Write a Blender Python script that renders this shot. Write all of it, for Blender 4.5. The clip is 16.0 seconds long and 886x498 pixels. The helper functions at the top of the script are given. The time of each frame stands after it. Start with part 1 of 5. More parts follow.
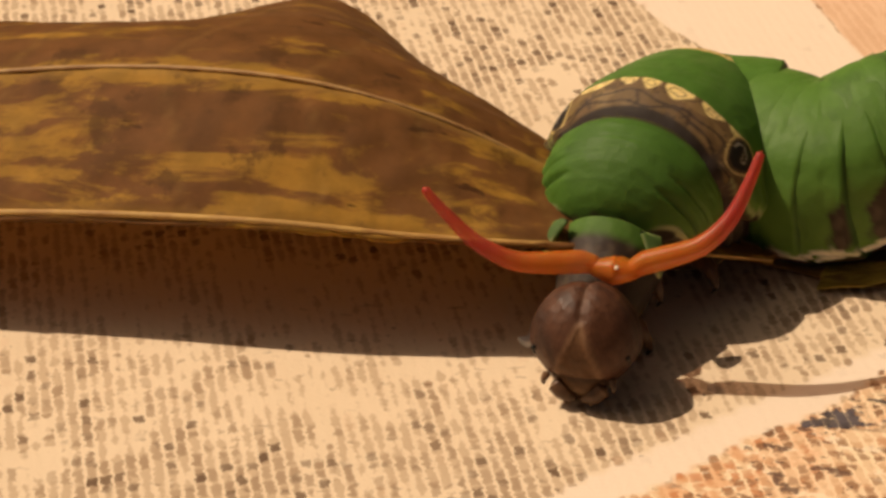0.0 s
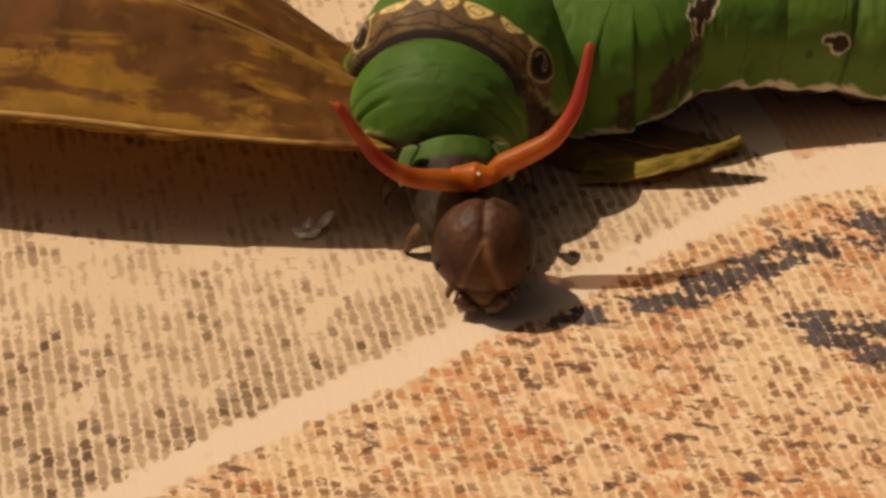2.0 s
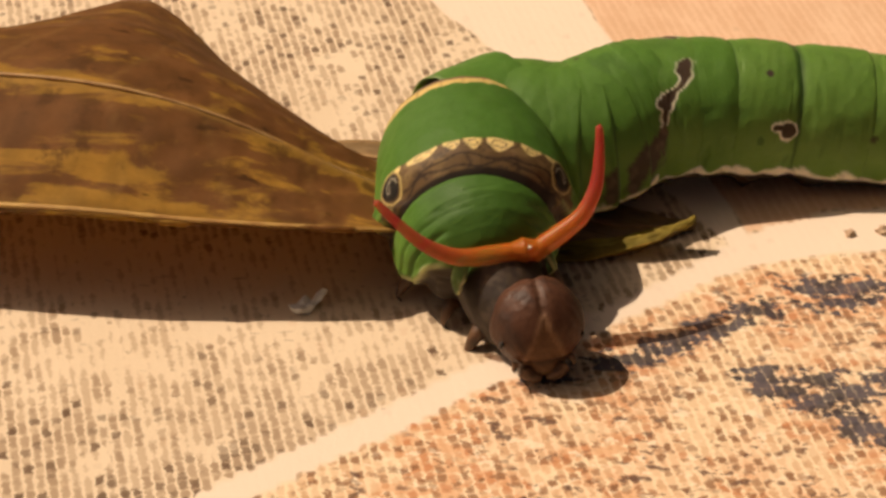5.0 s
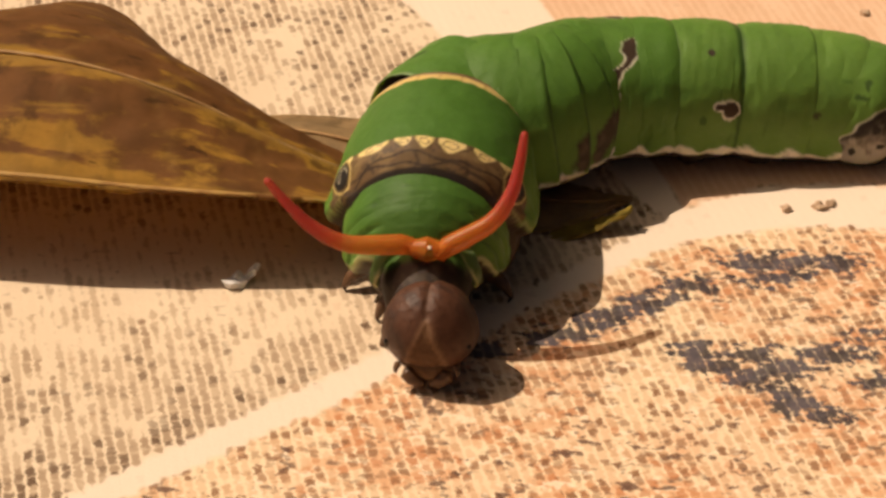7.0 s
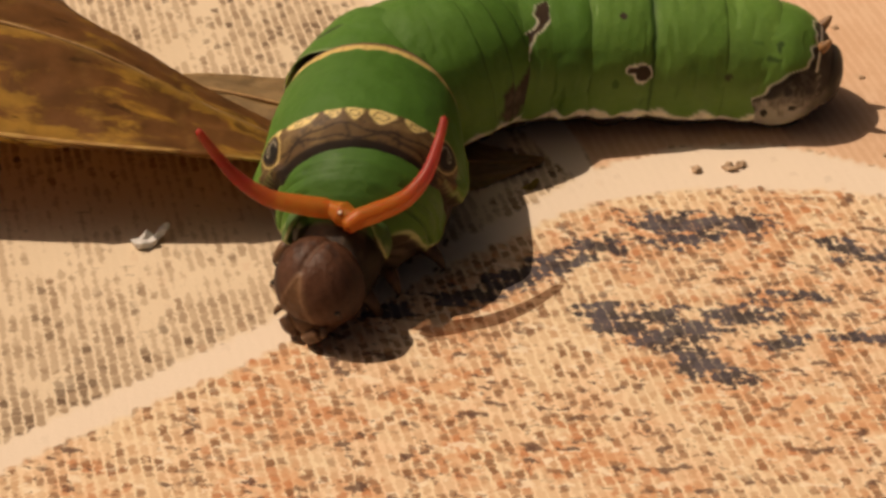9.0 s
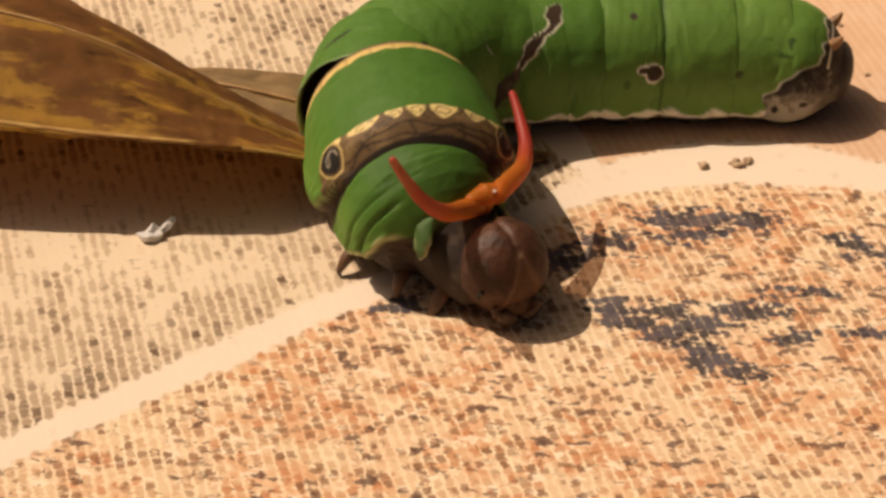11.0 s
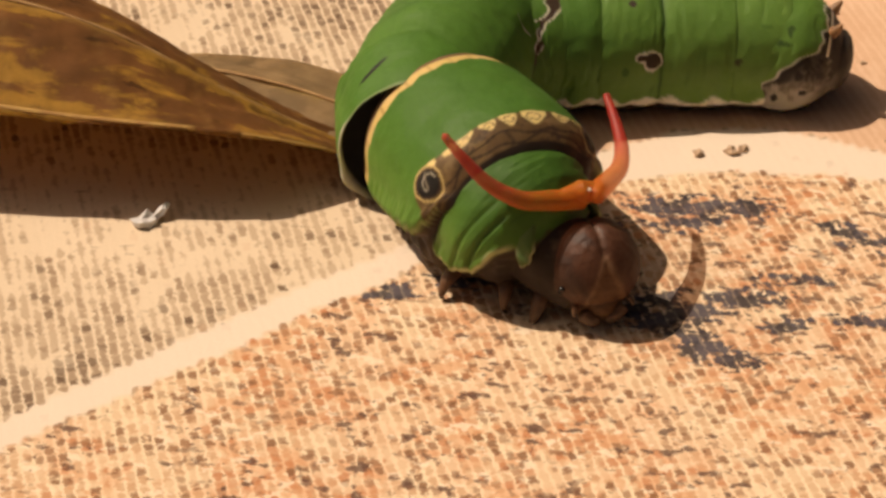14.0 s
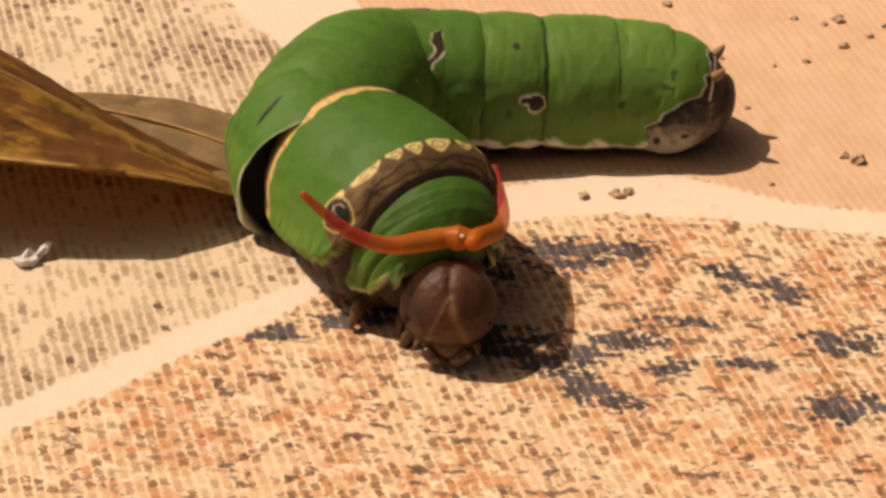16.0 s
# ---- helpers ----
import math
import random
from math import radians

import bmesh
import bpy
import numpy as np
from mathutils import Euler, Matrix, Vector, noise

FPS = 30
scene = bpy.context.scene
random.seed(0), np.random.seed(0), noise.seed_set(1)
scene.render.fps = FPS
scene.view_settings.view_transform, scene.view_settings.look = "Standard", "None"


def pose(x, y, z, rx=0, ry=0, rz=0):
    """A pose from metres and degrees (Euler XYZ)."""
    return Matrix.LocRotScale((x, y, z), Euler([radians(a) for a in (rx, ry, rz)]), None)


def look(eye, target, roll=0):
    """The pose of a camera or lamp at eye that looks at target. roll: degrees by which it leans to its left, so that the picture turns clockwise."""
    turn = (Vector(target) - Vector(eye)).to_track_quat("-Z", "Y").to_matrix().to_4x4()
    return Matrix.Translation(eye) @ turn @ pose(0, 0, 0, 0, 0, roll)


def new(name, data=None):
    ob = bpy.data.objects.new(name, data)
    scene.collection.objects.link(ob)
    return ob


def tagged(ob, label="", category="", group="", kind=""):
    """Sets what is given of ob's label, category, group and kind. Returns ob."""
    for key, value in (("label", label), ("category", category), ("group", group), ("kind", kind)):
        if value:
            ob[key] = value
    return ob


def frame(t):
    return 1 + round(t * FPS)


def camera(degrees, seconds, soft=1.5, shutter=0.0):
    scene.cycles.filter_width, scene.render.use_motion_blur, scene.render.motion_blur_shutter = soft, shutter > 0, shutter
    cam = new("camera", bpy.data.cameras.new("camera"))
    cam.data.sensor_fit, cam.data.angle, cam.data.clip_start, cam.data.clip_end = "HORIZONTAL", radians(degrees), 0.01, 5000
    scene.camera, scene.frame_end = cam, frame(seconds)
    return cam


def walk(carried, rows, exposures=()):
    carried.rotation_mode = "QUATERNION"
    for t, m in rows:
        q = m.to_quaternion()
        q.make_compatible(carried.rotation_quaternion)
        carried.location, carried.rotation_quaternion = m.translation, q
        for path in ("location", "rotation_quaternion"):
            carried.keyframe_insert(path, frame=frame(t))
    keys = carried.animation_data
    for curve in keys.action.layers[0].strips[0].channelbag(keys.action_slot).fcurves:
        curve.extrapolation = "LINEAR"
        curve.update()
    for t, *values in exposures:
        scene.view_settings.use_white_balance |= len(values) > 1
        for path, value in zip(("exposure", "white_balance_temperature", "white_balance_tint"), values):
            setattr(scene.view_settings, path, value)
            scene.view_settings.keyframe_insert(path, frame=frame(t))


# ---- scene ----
cam = camera(22.00, 16.0, soft=3.1)
PATH = [
    (0, look((-0.01760, -0.12569, 0.08272), (-0.04300, 0.00687, -0.00320), -2.50)),
    (0.3, look((-0.01731, -0.12493, 0.08637), (-0.04065, 0.00642, -0.00195), -1.36)),
    (0.6, look((-0.01790, -0.12679, 0.08977), (-0.03842, 0.00379, -0.00039), -0.59)),
    (0.9, look((-0.01845, -0.12530, 0.08813), (-0.03626, 0.00480, -0.00329), 0.08)),
    (1.2, look((-0.01654, -0.12480, 0.09269), (-0.03431, 0.00208, -0.00315), 1.16)),
    (1.6, look((-0.01532, -0.12362, 0.09355), (-0.03181, 0.00115, -0.00524), 0.87)),
    (1.8, look((-0.01445, -0.12422, 0.09460), (-0.03014, 0.00002, -0.00499), 1.07)),
    (2, look((-0.01056, -0.12573, 0.09536), (-0.02606, -0.00229, -0.00525), 0.60)),
    (2.5, look((-0.01098, -0.13712, 0.09806), (-0.02953, -0.01377, -0.00214), -0.15)),
    (3, look((-0.00371, -0.13781, 0.10356), (-0.02186, -0.01289, 0.00524), -0.70)),
    (3.5, look((-0.00273, -0.13951, 0.10234), (-0.02127, -0.01258, 0.00671), -1.41)),
    (4, look((-0.00317, -0.14002, 0.10204), (-0.02314, -0.01205, 0.00810), -1.80)),
    (4.2, look((-0.00386, -0.14063, 0.10214), (-0.02371, -0.01193, 0.00917), -1.84)),
    (6.3, look((-0.00077, -0.14065, 0.10111), (-0.02204, -0.01250, 0.00770), -2.12)),
    (6.5, look((-0.00126, -0.14078, 0.10099), (-0.02152, -0.01266, 0.00733), -1.79)),
    (7, look((-0.00075, -0.14012, 0.10081), (-0.01849, -0.01180, 0.00689), -1.22)),
    (7.5, look((0.00068, -0.13986, 0.10148), (-0.01559, -0.01258, 0.00590), -0.81)),
    (8, look((0.00102, -0.13938, 0.10181), (-0.01366, -0.01306, 0.00472), -0.28)),
    (8.5, look((0.00108, -0.13936, 0.10128), (-0.01237, -0.01272, 0.00442), 0.05)),
    (8.7, look((0.00193, -0.13941, 0.10140), (-0.01185, -0.01275, 0.00461), -0.09)),
    (10.8, look((-0.00005, -0.13981, 0.10047), (-0.01254, -0.01245, 0.00442), 0.49)),
    (11, look((-0.00035, -0.13985, 0.10023), (-0.01253, -0.01261, 0.00399), 0.58)),
    (11.5, look((0.00002, -0.14003, 0.09970), (-0.01272, -0.01285, 0.00346), 0.43)),
    (12, look((-0.00028, -0.14008, 0.09997), (-0.01310, -0.01304, 0.00355), 0.42)),
    (12.5, look((0.00045, -0.13984, 0.10094), (-0.01342, -0.01320, 0.00413), 0.24)),
    (13, look((0.00061, -0.13978, 0.10113), (-0.01367, -0.01333, 0.00414), 0.16)),
    (13.5, look((0.00058, -0.13976, 0.10086), (-0.01368, -0.01363, 0.00345), 0.13)),
    (14, look((0.00053, -0.13966, 0.10010), (-0.01200, -0.01298, 0.00316), 0.66)),
    (14.5, look((0.00056, -0.13955, 0.10000), (-0.00930, -0.01201, 0.00390), 1.51)),
    (15, look((0.00075, -0.13991, 0.09994), (-0.00662, -0.01105, 0.00538), 2.33)),
    (15.5, look((0.00091, -0.13993, 0.09984), (-0.00521, -0.01039, 0.00612), 2.66)),
    (16, look((0.00097, -0.13960, 0.09948), (-0.00419, -0.01027, 0.00542), 2.95)),
]
STOPS = [(0.0, 0.12), (0.3, 0.80), (0.6, 1.15), (1.0, 1.10), (1.3, 0.62), (1.6, 0.05), (2.0, -0.18), (2.5, -0.82), (3.0, -0.88), (3.5, -0.3),
         (4.0, 0.0), (4.2, 0.06), (6.3, 0.28), (7.0, 0.28), (7.5, 0.14), (8.1, -0.12), (8.7, -0.08), (10.8, 0.17), (12.0, 0.20), (16.0, 0.20)]
KELVIN = [(0.0, 6500), (1.6, 6450), (2.0, 6600), (2.5, 7200), (3.0, 7100), (3.5, 6650), (4.2, 6400), (6.3, 6200), (8.5, 6250), (10.8, 6150), (16.0, 6130)]
EXPOSURES = [(t, stops, float(np.interp(t, [k[0] for k in KELVIN], [k[1] for k in KELVIN])), 16) for t, stops in STOPS]
walk(cam, PATH, EXPOSURES)

# ---- light ----
SUN_ELEVATION, SUN_FROM = radians(55), radians(167)   # the sun stands on the animal's far left, a little behind
world = bpy.data.worlds.new("world")
scene.world = world
world.use_nodes = True
sky = world.node_tree.nodes.new("ShaderNodeTexSky")
sky.sky_type = "NISHITA"
sky.sun_disc = False
sky.sun_elevation = SUN_ELEVATION
sky.sun_rotation = radians(90) - SUN_FROM
sky.air_density, sky.dust_density, sky.ozone_density = 0.35, 8.0, 0.1   # hazy air
world.node_tree.nodes["Background"].inputs["Strength"].default_value = 0.030
haze = world.node_tree.nodes.new("ShaderNodeMix")      # the dusty air is warm
haze.data_type, haze.blend_type = "RGBA", "MULTIPLY"
haze.inputs[0].default_value, haze.inputs[7].default_value = 1.0, (1.0, 0.86, 0.64, 1)
world.node_tree.links.new(sky.outputs["Color"], haze.inputs[6])
world.node_tree.links.new(haze.outputs[2], world.node_tree.nodes["Background"].inputs["Color"])
sun_data = bpy.data.lights.new("sun", "SUN")
sun_data.energy, sun_data.angle, sun_data.color = 3.6, radians(0.6), (1.0, 0.80, 0.56)
sun = new("sun", sun_data)
to_sun = Vector((math.cos(SUN_FROM) * math.cos(SUN_ELEVATION), math.sin(SUN_FROM) * math.cos(SUN_ELEVATION), math.sin(SUN_ELEVATION)))
sun.matrix_basis = look(to_sun * 2.0, (0, 0, 0))

MM = 0.001


# ---- material helpers ----
class Nodes:
    """A thin wrapper to write node materials briefly."""

    def __init__(self, name):
        self.mat = bpy.data.materials.new(name)
        self.mat.use_nodes = True
        self.tree = self.mat.node_tree
        self.bsdf = self.tree.nodes["Principled BSDF"]
        self.coords = self.tree.nodes.new("ShaderNodeTexCoord")

    def node(self, kind, **values):
        made = self.tree.nodes.new(kind)
        for key, value in values.items():
            made.inputs[key.replace("_", " ")].default_value = value
        return made

    def link(self, a, b):
        self.tree.links.new(a, b)

    def put(self, socket, value):
        if isinstance(value, bpy.types.NodeSocket):
            self.link(value, socket)
        else:
            socket.default_value = value

    def math(self, op, a, b=0.0, c=0.0, clamp=False):
        n = self.tree.nodes.new("ShaderNodeMath")
        n.operation, n.use_clamp = op, clamp
        for socket, value in zip(n.inputs, (a, b, c)):
            self.put(socket, value)
        return n.outputs[0]

    def mix(self, fac, a, b, blend="MIX"):
        n = self.tree.nodes.new("ShaderNodeMix")
        n.data_type, n.blend_type, n.clamp_factor = "RGBA", blend, True
        self.put(n.inputs[0], fac)
        for socket, value in ((n.inputs[6], a), (n.inputs[7], b)):
            self.put(socket, (*value, 1) if isinstance(value, tuple) and len(value) == 3 else value)
        return n.outputs[2]

    def noise(self, scale, detail=3.0, rough=0.55, vector=None):
        n = self.node("ShaderNodeTexNoise", Scale=scale, Detail=detail, Roughness=rough)
        self.link(vector if vector is not None else self.coords.outputs["Object"], n.inputs["Vector"])
        return n.outputs["Fac"]

    def range(self, value, a, b, c=0.0, d=1.0):
        n = self.tree.nodes.new("ShaderNodeMapRange")
        n.interpolation_type = "SMOOTHSTEP"
        for socket, v in zip(n.inputs, (value, a, b, c, d)):
            self.put(socket, v)
        return n.outputs[0]

    def attribute(self, name):
        n = self.tree.nodes.new("ShaderNodeAttribute")
        n.attribute_name = name
        return n

    def bump(self, height, strength, distance):
        n = self.node("ShaderNodeBump", Strength=strength, Distance=distance)
        self.link(height, n.inputs["Height"])
        self.link(n.outputs["Normal"], self.bsdf.inputs["Normal"])

    def done(self, color, rough, **more):
        self.put(self.bsdf.inputs["Base Color"], (*color, 1) if isinstance(color, tuple) and len(color) == 3 else color)
        self.put(self.bsdf.inputs["Roughness"], rough)
        for key, value in more.items():
            self.put(self.bsdf.inputs[key.replace("_", " ")], value)
        return self.mat


def skin_material():
    """Caterpillar skin: its markings ride on the mesh, with fine grain, mottling and a waxy sheen."""
    n = Nodes("caterpillar_skin")
    paint = n.attribute("paint").outputs["Color"]
    fine, wide = n.noise(2600, 4), n.noise(420, 3)
    tone = n.mix(n.range(wide, 0.3, 0.7, 0.0, 0.30), paint, n.mix(1.0, paint, (0.72, 0.80, 0.45), "MULTIPLY"))
    tone = n.mix(n.range(fine, 0.35, 0.75, 0.0, 0.25), tone, n.mix(1.0, tone, (1.25, 1.25, 1.2), "MULTIPLY"))
    dents = n.math("MULTIPLY_ADD", n.noise(150, 3, 0.6), 4.0, n.math("MULTIPLY", n.noise(330, 2), 2.2))
    n.bump(n.math("ADD", n.math("MULTIPLY", fine, 0.4), n.math("ADD", dents, n.noise(900, 3))), 0.55, 0.00014)
    return n.done(tone, n.range(wide, 0.3, 0.7, 0.56, 0.70), Specular_IOR_Level=0.30, Subsurface_Weight=0.30, Subsurface_Radius=(0.8, 1.0, 0.25), Subsurface_Scale=0.0016)


def plain_material(name, color, dark, scale, rough, bump=0.3, **more):
    n = Nodes(name)
    grain, spots = n.noise(scale, 5), n.noise(scale * 0.22, 3)
    tone = n.mix(n.range(grain, 0.3, 0.7), dark, color)
    tone = n.mix(n.range(spots, 0.35, 0.7, 0.0, 0.5), tone, n.mix(1.0, tone, (0.7, 0.68, 0.65), "MULTIPLY"))
    n.bump(grain, bump, 0.15 * MM)
    return n.done(tone, rough, **more)


def fork_material():
    """Soft wet gland, orange at the base and red at the tips."""
    n = Nodes("fork_flesh")
    paint = n.attribute("paint").outputs["Color"]
    grain = n.noise(1500, 4)
    tone = n.mix(n.range(grain, 0.3, 0.7, 0.0, 0.3), paint, n.mix(1.0, paint, (0.8, 0.6, 0.5), "MULTIPLY"))
    n.bump(grain, 0.25, 0.0001)
    mat = n.done(tone, 0.42, Specular_IOR_Level=0.35, Subsurface_Weight=0.35, Subsurface_Radius=(1.0, 0.35, 0.1), Subsurface_Scale=0.0009)
    clear = n.node("ShaderNodeBsdfTransparent", Color=(1.0, 0.80, 0.66, 1))
    both = n.node("ShaderNodeMixShader", Fac=0.46)
    n.link(n.bsdf.outputs[0], both.inputs[1])
    n.link(clear.outputs[0], both.inputs[2])
    n.link(both.outputs[0], n.tree.nodes["Material Output"].inputs["Surface"])
    return mat


def cloth_material():
    """Ribbed printed cloth: each rib carries short dashes of ink, their colour and density set by the motif of the print."""
    n = Nodes("printed_cloth")
    turn = radians(-69.5 + 90)
    place = n.node("ShaderNodeMapping")
    place.inputs["Rotation"].default_value = (0, 0, -turn)
    place.inputs["Scale"].default_value = (1 / (0.78 * MM), 1 / (0.78 * MM), 1.0)
    place.vector_type = "POINT"
    n.link(n.coords.outputs["Object"], place.inputs["Vector"])
    split = n.node("ShaderNodeSeparateXYZ")
    n.link(place.outputs["Vector"], split.inputs["Vector"])
    across, along = split.outputs["X"], split.outputs["Y"]
    zone = n.node("ShaderNodeSeparateColor")
    n.link(n.attribute("zone").outputs["Color"], zone.inputs["Color"])
    cream, orange, peach = zone.outputs[0], zone.outputs[1], zone.outputs[2]
    ink_dark = n.attribute("blue").outputs["Fac"]
    ink_grey = n.attribute("grey").outputs["Fac"]

    warp = n.math("ADD", n.math("MULTIPLY", n.math("SUBTRACT", n.noise(900, 2), 0.5), 0.5), n.math("MULTIPLY", n.math("SUBTRACT", n.noise(3200, 2), 0.5), 0.75))
    across_w = n.math("ADD", across, warp)
    along_w = n.math("ADD", along, n.math("MULTIPLY", n.math("SUBTRACT", n.noise(2300, 2), 0.5), 1.0))
    rib = n.math("FLOOR", across_w)
    crest = n.math("SUBTRACT", 1.0, n.math("MULTIPLY", n.math("ABSOLUTE", n.math("SUBTRACT", n.math("FRACT", across_w), 0.5)), 2.0))

    def streaks(length, seed, density, gap=0.28, edge=0.07):
        """Ink that runs along the ribs in ragged strokes of about that length, each rib on its own; density from 0 to 1."""
        spot = n.node("ShaderNodeCombineXYZ", Z=seed * 1.7)
        n.link(n.math("MULTIPLY_ADD", rib, 5.3, seed), spot.inputs["X"])
        n.link(n.math("DIVIDE", along_w, length), spot.inputs["Y"])
        g = n.noise(1.0, 2, 0.6, spot.outputs[0])
        g = n.math("ADD", g, n.math("MULTIPLY_ADD", crest, 0.26, -0.13))
        limit = n.math("MULTIPLY_ADD", density, -0.46, 0.76)
        there = n.math("MULTIPLY", n.range(n.math("SUBTRACT", g, limit), -edge, edge), n.range(crest, gap - 0.22, gap + 0.10))
        return n.math("MULTIPLY", there, n.range(density, 0.0, 0.08))

    def flecks(scale, stretch, low, high):
        """Ragged ink flecks that lie across the ribs."""
        wide = n.node("ShaderNodeMapping")
        wide.inputs["Rotation"].default_value = (0, 0, radians(-8))
        wide.inputs["Scale"].default_value = (1 / stretch, stretch, 1.0)
        n.link(n.coords.outputs["Object"], wide.inputs["Vector"])
        return n.range(n.noise(scale, 3, 0.6, wide.outputs["Vector"]), low, high)

    patch = n.noise(150, 4, 0.62)
    patch_fine = n.noise(480, 3, 0.6)
    mottle = n.noise(60, 4)
    base = n.mix(n.range(mottle, 0.3, 0.7), (0.715, 0.575, 0.405), (0.765, 0.625, 0.45))
    base = n.mix(cream, base, (0.80, 0.67, 0.53))
    base = n.mix(orange, base, n.mix(n.range(patch, 0.40, 0.62), (0.83, 0.66, 0.44), (0.82, 0.60, 0.395)))
    base = n.mix(peach, base, n.mix(n.range(patch, 0.4, 0.6), (0.70, 0.47, 0.305), (0.74, 0.51, 0.34)))
    open_cloth = n.math("SUBTRACT", 1.0, n.math("MAXIMUM", cream, n.math("MAXIMUM", orange, peach)), clamp=True)

    def dashes(length, seed, share, wide=0.12, soft=0.10):
        """Woven dashes: each rib is cut into stitches of that length, and that share of them carries ink."""
        seat = n.node("ShaderNodeCombineXYZ", Y=seed)
        n.link(rib, seat.inputs["X"])
        start = n.node("ShaderNodeTexWhiteNoise")
        n.link(seat.outputs[0], start.inputs["Vector"])
        v = n.math("ADD", n.math("DIVIDE", along_w, length), start.outputs["Value"])
        cell = n.node("ShaderNodeCombineXYZ", Z=seed + 0.5)
        n.link(rib, cell.inputs["X"])
        n.link(n.math("FLOOR", v), cell.inputs["Y"])
        pick = n.node("ShaderNodeTexWhiteNoise")
        n.link(cell.outputs[0], pick.inputs["Vector"])
        there = n.range(n.math("SUBTRACT", share, pick.outputs["Value"]), -0.02, 0.05)
        ends = n.math("SUBTRACT", 1.0, n.math("MULTIPLY", n.math("ABSOLUTE", n.math("SUBTRACT", n.math("FRACT", v), 0.5)), 2.0))
        there = n.math("MULTIPLY", there, n.range(crest, wide, wide + 2 * soft))
        tone = n.node("ShaderNodeSeparateColor")
        n.link(pick.outputs["Color"], tone.inputs["Color"])
        return n.math("MULTIPLY", n.math("MULTIPLY", there, n.range(ends, 0.0, 0.3)), n.math("MULTIPLY_ADD", tone.outputs[1], 0.55, 0.45))

    # grey-brown field: soft strokes on every rib, darker stitches in drifts, some bare places
    drift = n.range(patch, 0.36, 0.60)
    bare = n.range(n.noise(230, 3, 0.6), 0.54, 0.62)
    field = n.math("SUBTRACT", open_cloth, n.math("MULTIPLY", bare, 0.75), clamp=True)
    d = n.math("MULTIPLY", field, n.math("ADD", n.math("MULTIPLY_ADD", drift, 0.30, 0.46), n.math("MULTIPLY", ink_grey, 0.5)))
    base = n.mix(n.math("MULTIPLY", streaks(2.4, 5.0, d, 0.34, 0.08), 0.60), base, (0.42, 0.30, 0.19))
    d = n.math("MULTIPLY", field, n.math("ADD", n.math("MULTIPLY_ADD", drift, 0.46, 0.20), n.math("MULTIPLY", ink_grey, 0.9)))
    base = n.mix(n.math("MULTIPLY", dashes(1.9, 3.0, d, 0.22), 0.66), base, (0.28, 0.185, 0.112))
    d = n.math("MULTIPLY", open_cloth, n.math("ADD", n.math("MULTIPLY_ADD", drift, 0.14, 0.05), n.math("MULTIPLY", ink_grey, 0.50)))
    base = n.mix(n.math("MULTIPLY", dashes(1.15, 21.0, d, 0.14), 0.92), base, (0.13, 0.08, 0.05))
    base = n.mix(n.math("MULTIPLY", n.math("MULTIPLY", field, flecks(1000, 1.5, 0.65, 0.69)), 0.5), base, (0.20, 0.135, 0.09))
    # rust and brown prints of the motif
    d = n.math("MULTIPLY", orange, n.range(patch_fine, 0.30, 0.65, 0.25, 0.65))
    base = n.mix(n.math("MULTIPLY", streaks(1.5, 33.0, n.math("MULTIPLY", orange, 0.66), 0.30, 0.08), 0.40), base, (0.56, 0.34, 0.18))
    base = n.mix(n.math("MULTIPLY", dashes(1.3, 31.0, d, 0.20), 0.60), base, (0.50, 0.27, 0.135))
    rusty = n.math("MULTIPLY", orange, n.range(n.noise(120, 3, 0.6), 0.42, 0.58))
    base = n.mix(n.math("MULTIPLY", n.math("MULTIPLY", rusty, flecks(620, 1.2, 0.46, 0.54)), 0.55), base, (0.62, 0.27, 0.11))
    base = n.mix(n.math("MULTIPLY", dashes(1.2, 9.0, n.math("MULTIPLY", rusty, 0.50), 0.15), 0.68), base, (0.50, 0.185, 0.07))
    pale = n.math("MULTIPLY", orange, flecks(700, 1.25, 0.59, 0.64))
    base = n.mix(n.math("MULTIPLY", pale, 0.75), base, (0.87, 0.73, 0.54))
    d = n.math("MULTIPLY", orange, n.math("ADD", n.range(patch_fine, 0.38, 0.62, 0.12, 0.48), n.math("MULTIPLY", ink_dark, 0.30)))
    base = n.mix(n.math("MULTIPLY", dashes(1.0, 13.0, d, 0.18), 0.90), base, (0.23, 0.115, 0.058))
    d = n.math("MULTIPLY", n.math("MULTIPLY", orange, n.range(patch_fine, 0.40, 0.56)), flecks(900, 1.25, 0.60, 0.63))
    base = n.mix(n.math("MULTIPLY", d, 0.75), base, (0.23, 0.115, 0.06))
    specks = n.math("MULTIPLY", n.math("MULTIPLY", orange, n.range(patch, 0.42, 0.54)), flecks(760, 1.3, 0.585, 0.612))
    base = n.mix(n.math("MULTIPLY", specks, 0.85), base, (0.115, 0.065, 0.05))
    # faint ribs of the peach field
    base = n.mix(n.math("MULTIPLY", streaks(5.0, 17.0, n.math("MULTIPLY", peach, 0.62)), 0.32), base, (0.56, 0.32, 0.18))
    base = n.mix(n.range(n.noise(35, 4), 0.45, 0.75, 0.0, 0.14), base, (0.55, 0.42, 0.28))
    # dark ink blotches, broken into scraps
    flat = n.node("ShaderNodeMapping")
    flat.inputs["Rotation"].default_value = (0, 0, radians(-8))
    flat.inputs["Scale"].default_value = (0.72, 1.25, 1.0)
    n.link(n.coords.outputs["Object"], flat.inputs["Vector"])
    tatter = n.math("SUBTRACT", n.noise(820, 3, 0.55, flat.outputs["Vector"]), 0.5)
